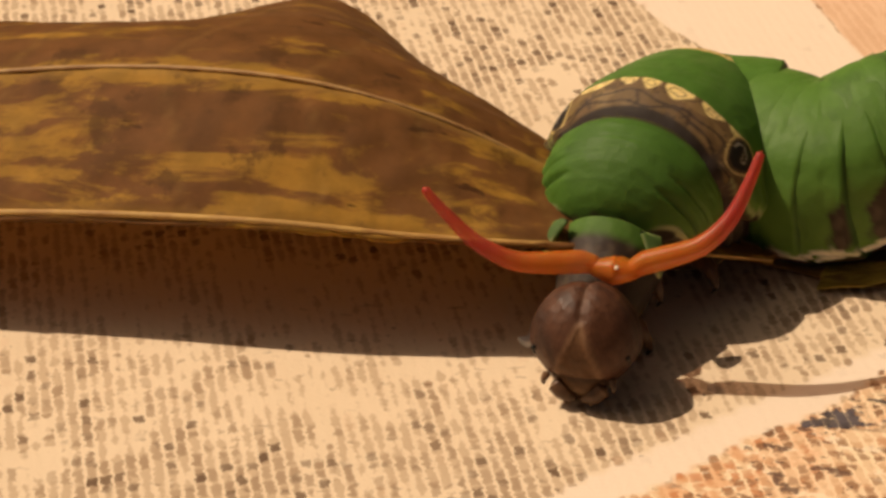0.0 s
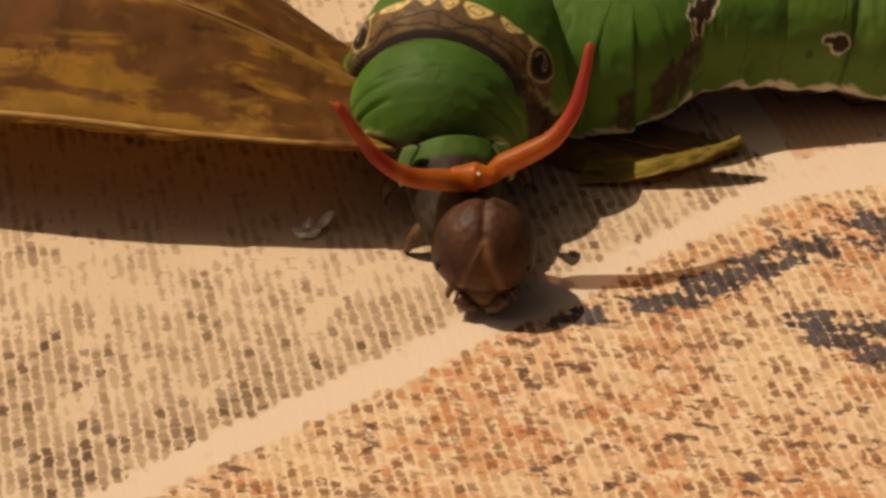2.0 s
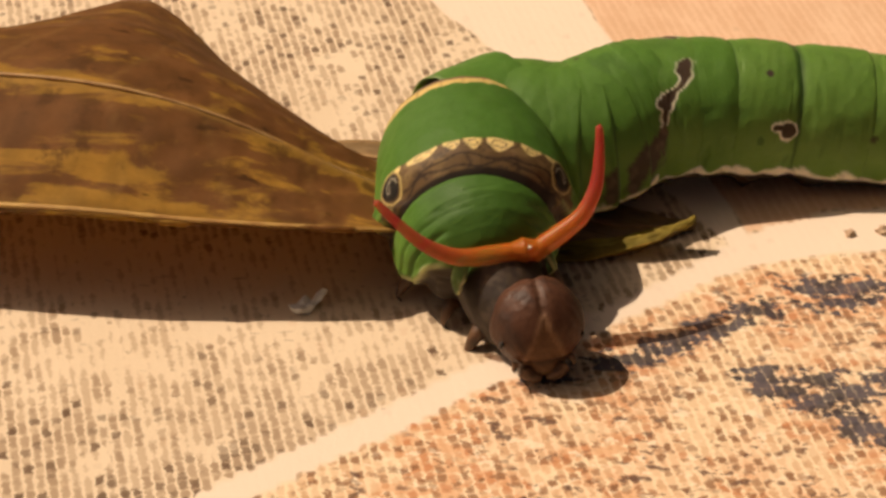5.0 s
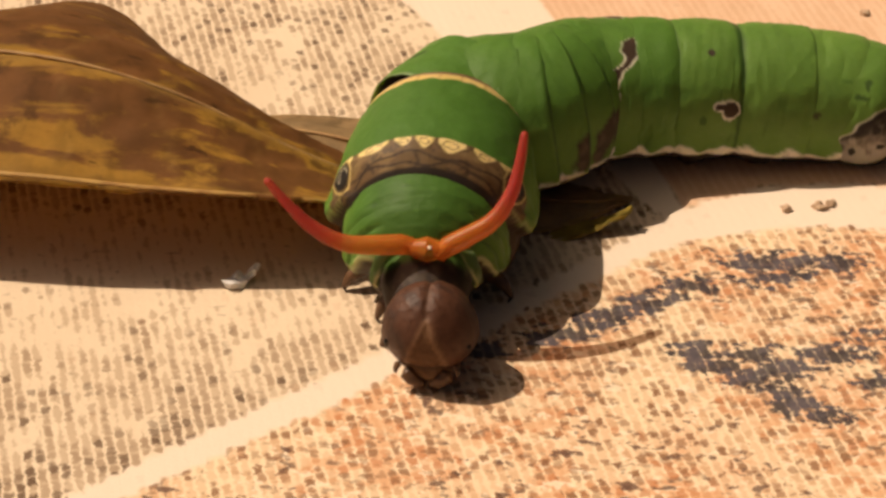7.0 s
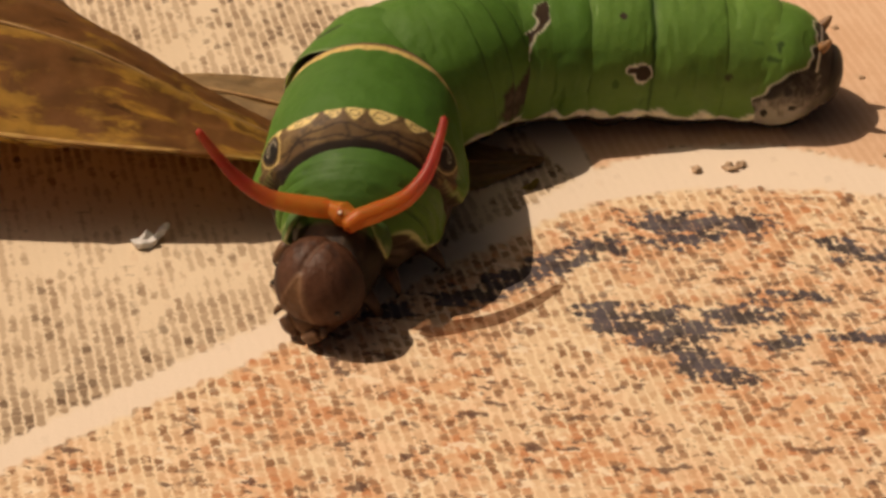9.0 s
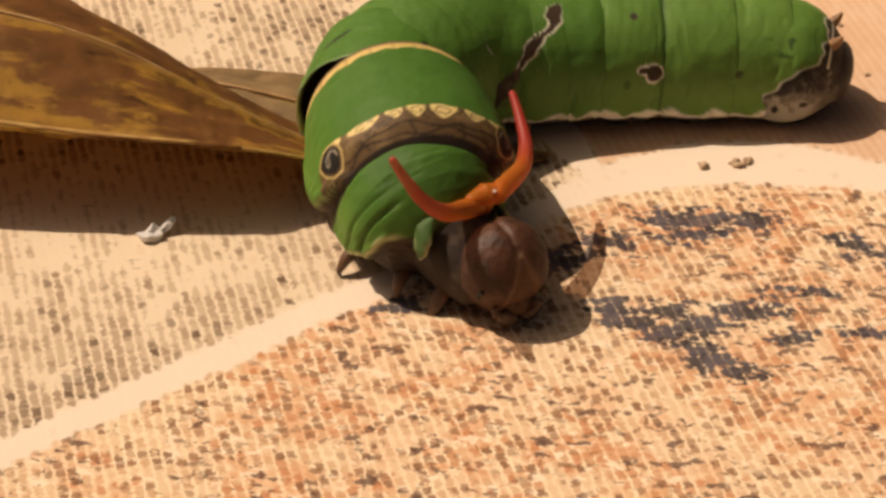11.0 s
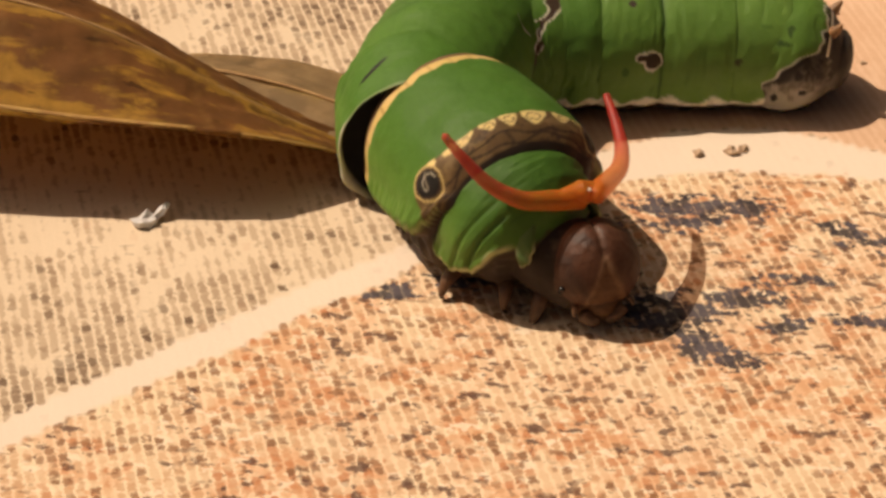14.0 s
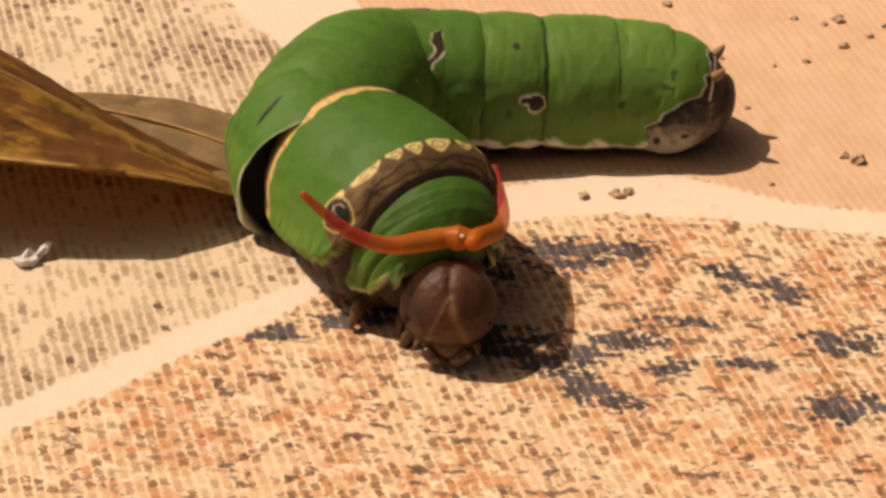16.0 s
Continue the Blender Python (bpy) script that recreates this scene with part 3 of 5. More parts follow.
# ---- leaves ----
def sheet(name, rows, material, thick=0.25, veins=9, seed=2, cols=60, rib_at=0.0, margin_at=-0.97):
    """A curved leaf blade lofted through cross sections: rows of (points across from the near to the far margin), with thickness."""
    rows = np.array(rows, float)
    n, m, _ = rows.shape

    def fine(a, count, axis):
        t = np.linspace(0, a.shape[axis] - 1, count)
        a = np.moveaxis(a, axis, 0)
        i = np.clip(np.floor(t).astype(int), 0, a.shape[0] - 2)
        f = (t - i).reshape(-1, *[1] * (a.ndim - 1))
        g = lambda k: a[np.clip(k, 0, a.shape[0] - 1)]
        p0, p1, p2, p3 = g(i - 1), g(i), g(i + 1), g(i + 2)
        out = 0.5 * (2 * p1 + (p2 - p0) * f + (2 * p0 - 5 * p1 + 4 * p2 - p3) * f**2 + (3 * p1 - p0 - 3 * p2 + p3) * f**3)
        return np.moveaxis(out, 0, axis)

    g = fine(fine(rows, cols * 2, 0), cols, 1)
    U, V = np.meshgrid(np.linspace(0, 1, cols * 2), np.linspace(-1, 1, cols), indexing="ij")
    g[..., 2] += 0.16 * wave(U * 9, V * 5, seed) + 0.10 * wave(U * 30, V * 14, seed + 1)
    rib = np.exp(-((V - rib_at) / 0.022) ** 2)
    side = np.abs(((U * veins - 0.9 * np.abs(V - rib_at) + 0.06 * wave(U * 12, V * 6, seed + 4)) % 1.0) - 0.5) * 2
    vein = np.maximum(rib, 0.22 * np.exp(-((1 - side) / 0.05) ** 2) * (np.abs(V) < 0.95))
    vein = np.maximum(vein, 0.95 * np.exp(-((V - margin_at) / 0.03) ** 2))
    vein = np.maximum(vein, 0.5 * smooth(np.abs(V), 0.96, 0.99))
    # yellow stays longest along the near margin and the midrib
    gold = 0.09 * np.exp(-((V - margin_at - 0.04) / 0.10) ** 2) + 0.09 * np.exp(-((V - rib_at + 0.03) / 0.06) ** 2) - 0.01 * smooth(V, rib_at + 0.02, rib_at + 0.15)
    gold = gold + 0.10 * np.exp(-((V - margin_at - 0.17 - 0.05 * wave(U * 7, V * 0, seed + 6)) / 0.028) ** 2)
    g[..., 2] += 0.25 * rib
    du, dv = np.gradient(g, axis=0), np.gradient(g, axis=1)
    normal = np.cross(du, dv)
    normal /= np.linalg.norm(normal, axis=-1, keepdims=True) + 1e-9
    top, low = g, g - normal * thick * (1 - 0.7 * np.abs(V[..., None]) ** 6)
    count = g.shape[0] * g.shape[1]
    f = grid_faces(*g.shape[:2])
    rim = np.r_[np.arange(cols), np.arange(cols - 1, count, cols)[1:], np.arange(count - 1, count - cols - 1, -1)[1:], np.arange(count - cols, -1, -cols)[1:-1]]
    ring = [(a, a + count, b + count, b) for a, b in zip(rim, np.roll(rim, -1))]
    faces = f.tolist() + (f[:, ::-1] + count).tolist() + ring
    return mesh_from(name, np.r_[top.reshape(-1, 3), low.reshape(-1, 3)], faces, material, {"vein": np.r_[vein.ravel(), vein.ravel()], "gold": np.r_[gold.ravel(), gold.ravel()]})


LEAF_PIVOT = (-30.0, -4.0, 4.0)


def big_leaf():
    """The folded dead leaf: its near half slopes up to a ridge, its far half falls away behind."""
    near = [(-96, -9.6, 5.4), (-80, -9.3, 7.1), (-65, -9.0, 8.1), (-52, -9.2, 8.5), (-42, -8.6, 7.7), (-33, -7.6, 7.0), (-26, -4.8, 5.2), (-20, -0.8, 2.4)]
    ridge = [(-94, 5, 8), (-80, 6, 11.5), (-65, 6, 13.5), (-52, 4.5, 13.8), (-42, 3.0, 11.4), (-33, 2.0, 7.0), (-26, 2.0, 3.6), (-19.5, 1.8, 1.2)]
    far = [(-92, 20, 2), (-78, 20, 6), (-66, 22, 4), (-55, 26, 6.5), (-45, 18, 4.5), (-35, 9, 3.4), (-27, 4.5, 2.4), (-19, 2.4, 1.0)]
    rows = []
    for a, b, c in zip(near, ridge, far):
        a, b, c = (np.array(v) - LEAF_PIVOT for v in (a, b, c))
        lip = a + np.array((0.1, 0.5, -0.5))
        rows.append([lip, a, a * 0.48 + b * 0.52 + (0, 0, 0.2 + 0.24 * max(0.0, b[2] - a[2])), b, b * 0.55 + c * 0.45 + (0, 0, 0.9), c])
    leaf = new("dead_leaf")
    leaf.matrix_basis = at_mm(*LEAF_PIVOT)
    rise = np.array((0.22, 0.24, 0.28, 0.34, 0.42, 0.48, 0.50, 0.50))   # how far up towards the ridge the midrib runs
    part("blade", sheet("blade", rows, LEAF_BROWN, 0.25, 9, 2, 80, -0.2 + 0.4 * np.interp(np.linspace(0, 1, 160), np.linspace(0, 1, 8), rise)[:, None], -0.6), leaf)
    line = []
    for (_, p0, p1, p2, p3, _), f in zip(rows, rise):
        line.append(0.5 * (2 * p1 + (p2 - p0) * f + (2 * p0 - 5 * p1 + 4 * p2 - p3) * f**2 + (3 * p1 - p0 - 3 * p2 + p3) * f**3) + (0, 0, 0.20))
    part("midrib", tapered(line, [0.20, 0.19, 0.18, 0.16, 0.15, 0.13, 0.10, 0.07], 10, None, VEIN_PALE, "midrib"), leaf, "pale raised midrib")
    line = [np.array(v) - LEAF_PIVOT + (0, -0.05, 0.0) for v in near]
    part("rolled_margin", tapered(line, [0.24, 0.24, 0.24, 0.22, 0.2, 0.17, 0.13, 0.1], 8, None, VEIN_GOLD, "rolled_margin"), leaf, "golden rolled margin")
    return tagged(leaf, "large curled dead leaf, brown with yellow patches", "leaf")


def flat_leaf():
    rows = [[(-44, 5, 0.6), (-43, 9, 1.6), (-42, 11, 0.9)], [(-37, 6, 0.6), (-36, 9.5, 2.2), (-35, 12.4, 1.4)], [(-28, 4.0, 0.5), (-27, 8, 2.0), (-26, 12.2, 1.6)],
            [(-20, 1.6, 0.4), (-19, 5.5, 1.2), (-18, 9.5, 0.8)], [(-13, 0.2, 0.3), (-13, 3.8, 0.7), (-12.5, 7.5, 0.5)], [(-9, 2.4, 0.35), (-9, 3.9, 0.6), (-8.6, 5.8, 0.5)],
            [(-6.2, 4.6, 0.5), (-6.1, 4.8, 0.6), (-6.0, 5.0, 0.5)]]
    leaf = new("withered_leaf")
    part("blade", sheet("withered_blade", rows, LEAF_GREY, 0.2, 8, 5, 40), leaf)
    line = [np.array(row[1]) + (0, 0, 0.18) for row in rows]
    part("midrib", tapered(line, [0.20, 0.18, 0.16, 0.13, 0.10, 0.07, 0.04], 8, None, VEIN_PALE, "withered_midrib"), leaf, "thin pale midrib")
    return tagged(leaf, "flat grey-brown withered leaf lying under the caterpillar", "leaf")


def yellow_leaf():
    """A narrow leaf under the animal's breast; it is pressed down as the animal turns over it."""
    rows = [[(-17.0, -0.9, 0.4), (-16.8, 0.4, 0.7), (-16.5, 1.7, 0.6)], [(-13.0, -0.2, 0.8), (-12.8, 1.0, 1.2), (-12.5, 2.2, 0.9)], [(-10.0, 0.6, 1.5), (-9.8, 1.7, 1.8), (-9.4, 2.7, 1.5)],
           [(-8.0, 1.3, 2.2), (-7.8, 2.1, 2.4), (-7.4, 2.7, 2.2)], [(-6.3, 2.2, 2.8), (-6.2, 2.5, 3.0), (-6.1, 2.8, 2.9)]]
    leaf = new("yellow_leaf", sheet("yellow_leaf", rows, LEAF_YELLOW, 0.2, 7, 8, 30))
    return tagged(leaf, "narrow olive-yellow leaf tip poking out under the caterpillar", "leaf")


BIG_LEAF = big_leaf()
flat_leaf()
YELLOW_LEAF = yellow_leaf()


# ---- grit on the cloth ----
def crumb(name, size, material, seed, stretch=(1.3, 0.9, 0.7), rugged=0.28):
    """A small angular crumb that lies on the cloth."""
    bm = bmesh.new()
    bmesh.ops.create_icosphere(bm, subdivisions=2, radius=size * MM)
    rng = random.Random(seed)
    for v in bm.verts:
        k = 1 + rugged * noise.noise(v.co / (size * MM) * 1.6 + Vector((seed, 0, 0))) + rng.uniform(-0.06, 0.06)
        v.co = Vector((v.co.x * stretch[0] * k, v.co.y * stretch[1] * k, max(v.co.z * stretch[2] * k, -size * MM * 0.35)))
    data = bpy.data.meshes.new(name)
    bm.to_mesh(data)
    bm.free()
    data.materials.append(material)
    return data


def grit():
    spots = [(5.8, 5.3, 0.42, 10), (8.3, 5.9, 0.45, -20), (9.2, 6.4, 0.40, 40), (27.4, 13.2, 0.62, 15), (26.4, 13.8, 0.35, 60), (27.4, 35.4, 0.50, -10), (26.2, 34.6, 0.3, 30),
             (27.6, 31.0, 0.38, 25), (23.6, 35.2, 0.3, 0), (20.4, 9.0, 0.22, 0), (31.5, 35.0, 0.3, 50), (24.2, 28.0, 0.30, 15), (17.0, 27.5, 0.25, 0), (19.0, 20.0, 0.22, 30),
             (12.5, 36.0, 0.40, 10), (30.0, 33.0, 0.3, 0), (21.5, 27.0, 0.2, 70)]
    for k, (x, y, size, turn) in enumerate(spots):
        ob = new("grit_crumb", crumb("grit_crumb", size, GRIT, k + 3, (1.2, 0.9, 0.85), 0.75))
        ob.matrix_basis = at_mm(x, y, size * 0.3 - 0.05, 0, 0, turn)
        tagged(ob, "small grey-brown crumb of grit on the cloth", "crumb", "crumbs on the cloth")


grit()


def silvery_scrap():
    """A twisted bright scrap at the border of the leaf's shadow."""
    scrap = new("scrap", crumb("scrap", 0.70, GRIT_WHITE, 31, (1.3, 0.9, 0.9), 0.9))
    scrap.matrix_basis = at_mm(-34.4, -8.4, 0.2, 0, 0, 20)
    part("scrap_end", crumb("scrap_end", 0.55, GRIT_WHITE, 33, (1.8, 0.6, 0.6), 0.8), scrap, "", at_mm(1.15, 0.45, 0.35, 0, -25, 30))
    tagged(scrap, "tiny crumpled silvery white scrap on the cloth", "scrap")


silvery_scrap()


# ---- the caterpillar ----
BASE = Vector((-0.002, 0.013, 0.0))
CATERPILLAR = new("caterpillar")
CATERPILLAR.matrix_basis = Matrix.Translation(BASE)
tagged(CATERPILLAR, "fat green swallowtail caterpillar with orange forked gland, resting on the cloth", "caterpillar")


# how far ahead of the banded ring's middle each ring stands that the slanting band crosses (mm)
BAND_AT = {"before_band": -3.7, "s_band": 0.0, "stain": 2.9, "after_stain": 3.85, "dot": 4.8, "fore": 6.2, "fore_fold": 7.6}


def slanting_band(c, x, p):
    """The dark slanting band: a thick stroke from the back, a kink with a pale rim, then a mottled stain down to the fold."""
    angle = (0.26, 0.32, 0.64, 0.92, 1.21, 1.40, 1.58, 1.96)
    line = np.interp(p, angle, (-1.55, -1.5, -1.05, 0.75, 1.35, 2.4, 3.3, 4.2)) + 0.10 * np.sin(p * 17) + 0.06 * np.sin(p * 41)
    width = np.interp(p, (0.26, 0.34, 0.50, 0.64, 0.90, 1.10, 1.22, 1.40, 1.60, 1.85, 2.0), (0.0, 0.55, 0.52, 0.36, 0.60, 0.40, 0.22, 0.8, 1.3, 1.0, 0.4))
    width = width * (1 + 0.22 * wave(x * 0.9, p * 6, 5))
    d = np.abs(x - line)
    there = (p > 0.26) * (p < 2.0)
    rim = (1 - smooth(d, width + 0.12, width + 0.22)) * (p > 0.28) * (p < 1.25)
    c = lay(c, rim * (0.35 + 0.65 * smooth(p, 0.45, 0.65)), WHITE_FOLD)
    ink = (1 - smooth(d, width - 0.08, width + 0.06)) * there
    c = lay(c, ink, (0.050, 0.028, 0.016))
    c = lay(c, ink * smooth(wave(x * 1.6, p * 9, 44), 0.15, 0.6) * smooth(p, 0.5, 1.4), (0.13, 0.085, 0.06))
    spill = (1 - smooth(d + 0.5 * wave(x * 1.5, p * 7, 42), width + 0.1, width + 0.7)) * smooth(p, 1.2, 1.45) * there
    return lay(c, 0.5 * spill, (0.05, 0.04, 0.022))


def ring_paint(index, seed):
    """The skin of one plain ring, with the mark that it carries on both flanks."""
    def paint(S, PHI, x):
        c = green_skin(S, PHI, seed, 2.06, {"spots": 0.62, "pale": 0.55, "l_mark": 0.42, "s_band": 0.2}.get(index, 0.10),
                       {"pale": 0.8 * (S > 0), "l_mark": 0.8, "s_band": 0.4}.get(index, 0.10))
        # these two rings get more painted shade towards their end creases
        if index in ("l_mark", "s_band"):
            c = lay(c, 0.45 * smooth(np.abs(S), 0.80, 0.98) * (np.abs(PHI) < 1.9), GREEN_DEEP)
        for sign in (1, -1):
            p = PHI * sign
            if index in BAND_AT:
                c = slanting_band(c, BAND_AT[index] + x / (1 - 0.18 * np.clip(np.sin(p), 0, 1) * (BAND_AT[index] > 1)), p)
            if index == "l_mark":
                whole = np.maximum(blot(S, p, -0.62, 1.34, 0.24, 0.13, 6, 0.2), blot(S, p, -0.36, 1.29, 0.24, 0.06, 7, 0.2))
                rim = np.maximum(blot(S, p, -0.62, 1.34, 0.285, 0.165, 6, 0.2), blot(S, p, -0.35, 1.285, 0.29, 0.09, 7, 0.2))
                c = lay(lay(c, rim, WHITE_FOLD), whole, (0.05, 0.03, 0.018))
                c = lay(c, blot(S, p, -0.05, 0.50, 0.12, 0.05, 9), DARK_BROWN)
                c = lay(c, 0.7 * blot(S, p, 0.15, 1.5, 0.10, 0.07, 10), GREEN_DEEP)
            if index == "spots":
                c = lay(c, 0.8 * blot(S, p, 0.25, 1.32, 0.11, 0.07, 12), DARK_BROWN)
                c = lay(c, 0.6 * blot(S, p, -0.35, 0.8, 0.16, 0.03, 13), GREEN_DEEP)
            if index == "dot":
                c = lay(c, blot(S, p, -0.1, 0.35, 0.07, 0.03, 15, 0.3), DARK_BROWN)
        return c
    return paint


def hind_patch(c, x, p):
    """The dark grey patch behind a ragged slanting white line, over the last two rings; x from the hind ring's middle."""
    line = -2.7 + 4.0 * smooth(p, 0.70, 1.75) + 0.12 * np.sin(p * 24) + 0.18 * np.sin(p * 11 + 0.7)
    behind = (p > 0) * (p < 2.16)
    c = lay(c, (1 - smooth(x, line + 0.10, line + 0.28)) * behind, WHITE_FOLD)
    patch = np.ones(c.shape) * np.array((0.036, 0.027, 0.021))
    patch = lay(patch, smooth(wave(x * 1.6, p * 6, 21), 0.2, 0.6), (0.070, 0.056, 0.044))
    patch = lay(patch, 0.8 * smooth(wave(x * 2.6, p * 9, 24), 0.35, 0.7) * smooth(line - x, 0.9, 1.5), (0.20, 0.17, 0.13))
    patch = lay(patch, smooth(x, line - 0.75, line - 0.45) * (p < 1.7), (0.020, 0.015, 0.012))
    patch = lay(patch, 0.45 * smooth(p + 0.22 * wave(x * 2.2, p * 5, 25), 1.30, 1.60) * smooth(line - x, 0.8, 1.3), (0.26, 0.22, 0.18))
    patch = lay(patch, 0.72 * smooth(p + 0.20 * wave(x * 2.5, p * 8, 22), 1.58, 1.86) * smooth(x, -3.6, -2.4), (0.46, 0.41, 0.34))
    for x0, p0 in ((-1.2, 1.42), (-2.3, 1.05), (0.2, 1.88), (-1.9, 1.76), (-2.8, 1.40)):
        patch = lay(patch, blot(x, p, x0, p0, 0.32, 0.07, 23, 0.3), (0.022, 0.017, 0.014))
    m = ((1 - smooth(x, line - 0.05, line + 0.15)) * behind)[..., None]
    return c * (1 - m) + patch * m


def tail_paint(S, PHI, x):
    """The hind end: the green back plate ends over a dark grey mottled rump."""
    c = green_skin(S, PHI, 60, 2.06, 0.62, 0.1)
    a = np.abs(PHI)
    for x0, p0, dx, dp, seed in ((0.2, 0.72, 0.35, 0.10, 16), (0.5, 0.95, 0.5, 0.05, 17), (2.6, 1.30, 0.30, 0.07, 19), (-0.6, 1.38, 0.28, 0.06, 18)):
        c = lay(c, 0.75 * blot(x, a, x0, p0, dx, dp, seed, 0.5), (0.020, 0.045, 0.008))
    c = hind_patch(c, x, a)
    c = lay(c, smooth(-x, 2.95, 3.05) * (a < 1.0), WHITE_FOLD)
    return lay(c, smooth(-x, 3.15, 3.25) * (a < 1.0), (0.040, 0.030, 0.024))


def eye_plate(x):
    """The angle at which the plate of the eyespot ring ends: low behind, cut to a rounded lobe before."""
    return np.interp(x, (-10.2, -8.0, -5.0, -2.0, -0.4, 0.6, 1.2, 1.6), (2.00, 1.94, 1.82, 1.69, 1.63, 1.56, 1.44, 1.18)) + 0.025 * np.sin(x * 5.1) + 0.015 * np.sin(x * 11.3)


def eye_paint(S, PHI, x):
    """The swollen ring: a brown scalloped band with two eyespots at its front, a cream line and a black fold at its rear."""
    a = np.abs(PHI)
    c = np.ones(S.shape + (3,)) * np.array(GREEN)
    c = lay(c, 0.35 * smooth(wave(S * 1.3, PHI * 2.0, 30), 0.0, 0.9), GREEN_DEEP)
    c = lay(c, 0.55 * smooth(a, 0.9, 1.7), GREEN_LIGHT)
    c = lay(c, 0.30 * (1 - smooth(a, 0.6, 1.1)), GREEN_DEEP)
    front = -0.05 - 0.65 * np.exp(-((a - 1.0) / 0.22) ** 2) + 1.4 * smooth(a, 1.20, 1.42) + 0.05 * np.sin(PHI * 23)
    band = smooth(x, front - 0.06, front + 0.06)
    c = lay(c, band, BAND_BROWN)
    c = lay(c, band * smooth(wave(x * 1.3, PHI * 6, 35), 0.1, 0.7), (0.20, 0.13, 0.055))
    c = lay(c, 0.6 * band * smooth(wave(x * 2.6, PHI * 13, 38), 0.35, 0.7), DARK_BROWN)
    # a row of cream loops of uneven size behind the band
    turn = PHI * 21.0 + 1.1 * np.sin(PHI * 4) + 0.9 * np.sin(PHI * 7 + 1)
    loops = np.cos(turn)
    deep = 0.66 + 0.22 * np.sin(PHI * 5.3 + 0.6)
    row = smooth(x, front - 0.05, front + 0.05) * (1 - smooth(x, front + deep * (0.70 + 0.42 * loops), front + deep * (0.80 + 0.42 * loops) + 0.04)) * (a < 0.98)
    c = lay(c, row * smooth(loops, -0.9, -0.65), CREAM)
    core = np.sqrt(((loops - 1) * 0.50) ** 2 + ((x - front - 0.52 * deep) / (0.75 * deep)) ** 2)
    c = lay(c, 0.9 * row * (np.abs(core - 0.36) < 0.07), (0.16, 0.10, 0.04))
    for k, (at, w) in enumerate(((1.20, 0.06), (1.62, 0.07))):
        d = np.abs(x - at - 0.16 * np.sin(PHI * 6 + k * 2) - 0.10 * np.sin(PHI * 13 + k)) / w
        c = lay(c, 0.9 * (1 - smooth(d, 0.7, 1.4)) * (1 - smooth(a, 1.15, 1.3)), DARK_BROWN)
    for p0 in (-0.75, -0.2, 0.35, 0.8):
        c = lay(c, 0.7 * (1 - smooth(np.abs(PHI - p0 - 0.08 * x), 0.010, 0.03)) * smooth(x, 0.9, 1.1) * (x < 1.8), DARK_BROWN)
    # near-black paint stands for shade in the groove before the hood
    c = lay(c, smooth(x + 0.35 * smooth(a, 1.15, 1.35), 1.82, 2.0), (0.022, 0.014, 0.010))
    for sign in (1, -1):
        p = PHI * sign
        d = np.sqrt(((x - 0.25) / 1.28) ** 2 + ((p - 1.05) / 0.185) ** 2)
        c = lay(c, 1 - smooth(d, 0.94, 1.0), (0.58, 0.44, 0.18))
        c = lay(c, 1 - smooth(d, 0.84, 0.88), (0.09, 0.055, 0.028))
        c = lay(c, 1 - smooth(d, 0.70, 0.74), BLACK)
        rim = np.abs(np.sqrt(((x - 0.40) / 1.28) ** 2 + ((p - 1.02) / 0.185) ** 2) - 0.46)
        c = lay(c, 0.9 * (1 - smooth(rim, 0.03, 0.06)) * (x < 0.5) * (d < 0.7), (0.40, 0.36, 0.30))
        c = lay(c, 0.8 * (1 - smooth(np.abs(p - 1.05 - 0.10 * (x - 0.2)), 0.008, 0.016)) * (d < 0.66) * (x < 0.6), (0.28, 0.24, 0.19))
    edge = -8.25 + 0.16 * wave(S * 0, PHI * 7, 33) - 0.22 * np.abs(np.sin(PHI * 10 + np.sin(PHI * 3)))
    c = lay(c, (1 - smooth(x, edge - 0.06, edge + 0.06)) * (a < 2.1), (0.60, 0.43, 0.16))
    c = lay(c, 0.6 * (1 - smooth(np.abs(np.sin(PHI * 10 + 0.4 + np.sin(PHI * 3))), 0.05, 0.25)) * (x < edge) * (a < 2.1), (0.30, 0.18, 0.06))
    c = lay(c, 1 - smooth(x, -9.40, -9.25), (0.17, 0.10, 0.05))
    c = lay(c, 1 - smooth(x, -10.25, -10.05), BLACK)
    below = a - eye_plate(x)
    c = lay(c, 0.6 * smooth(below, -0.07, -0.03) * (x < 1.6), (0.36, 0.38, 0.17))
    # brown underside, painted darker for the shade below the plate's lip
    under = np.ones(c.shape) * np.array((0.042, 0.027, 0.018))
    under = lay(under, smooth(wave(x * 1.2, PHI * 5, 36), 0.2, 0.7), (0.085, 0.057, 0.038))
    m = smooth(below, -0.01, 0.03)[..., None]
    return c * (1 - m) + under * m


def hood_hem(a):
    """How far ahead the hood reaches at that angle from its crest: long above, cut back on the flanks."""
    return 3.4 - 0.95 * smooth(a, 0.80, 1.35)


def hood_plate(x):
    """The angle at which the hood ends below: a rounded flap that hangs beside the head."""
    return np.interp(x, (-2.9, -1.6, -0.4, 0.8, 1.6, 2.1, 2.5), (1.78, 1.86, 1.90, 1.86, 1.76, 1.60, 1.35)) + 0.03 * np.sin(x * 4.4 + 1) + 0.015 * np.sin(x * 9.7)


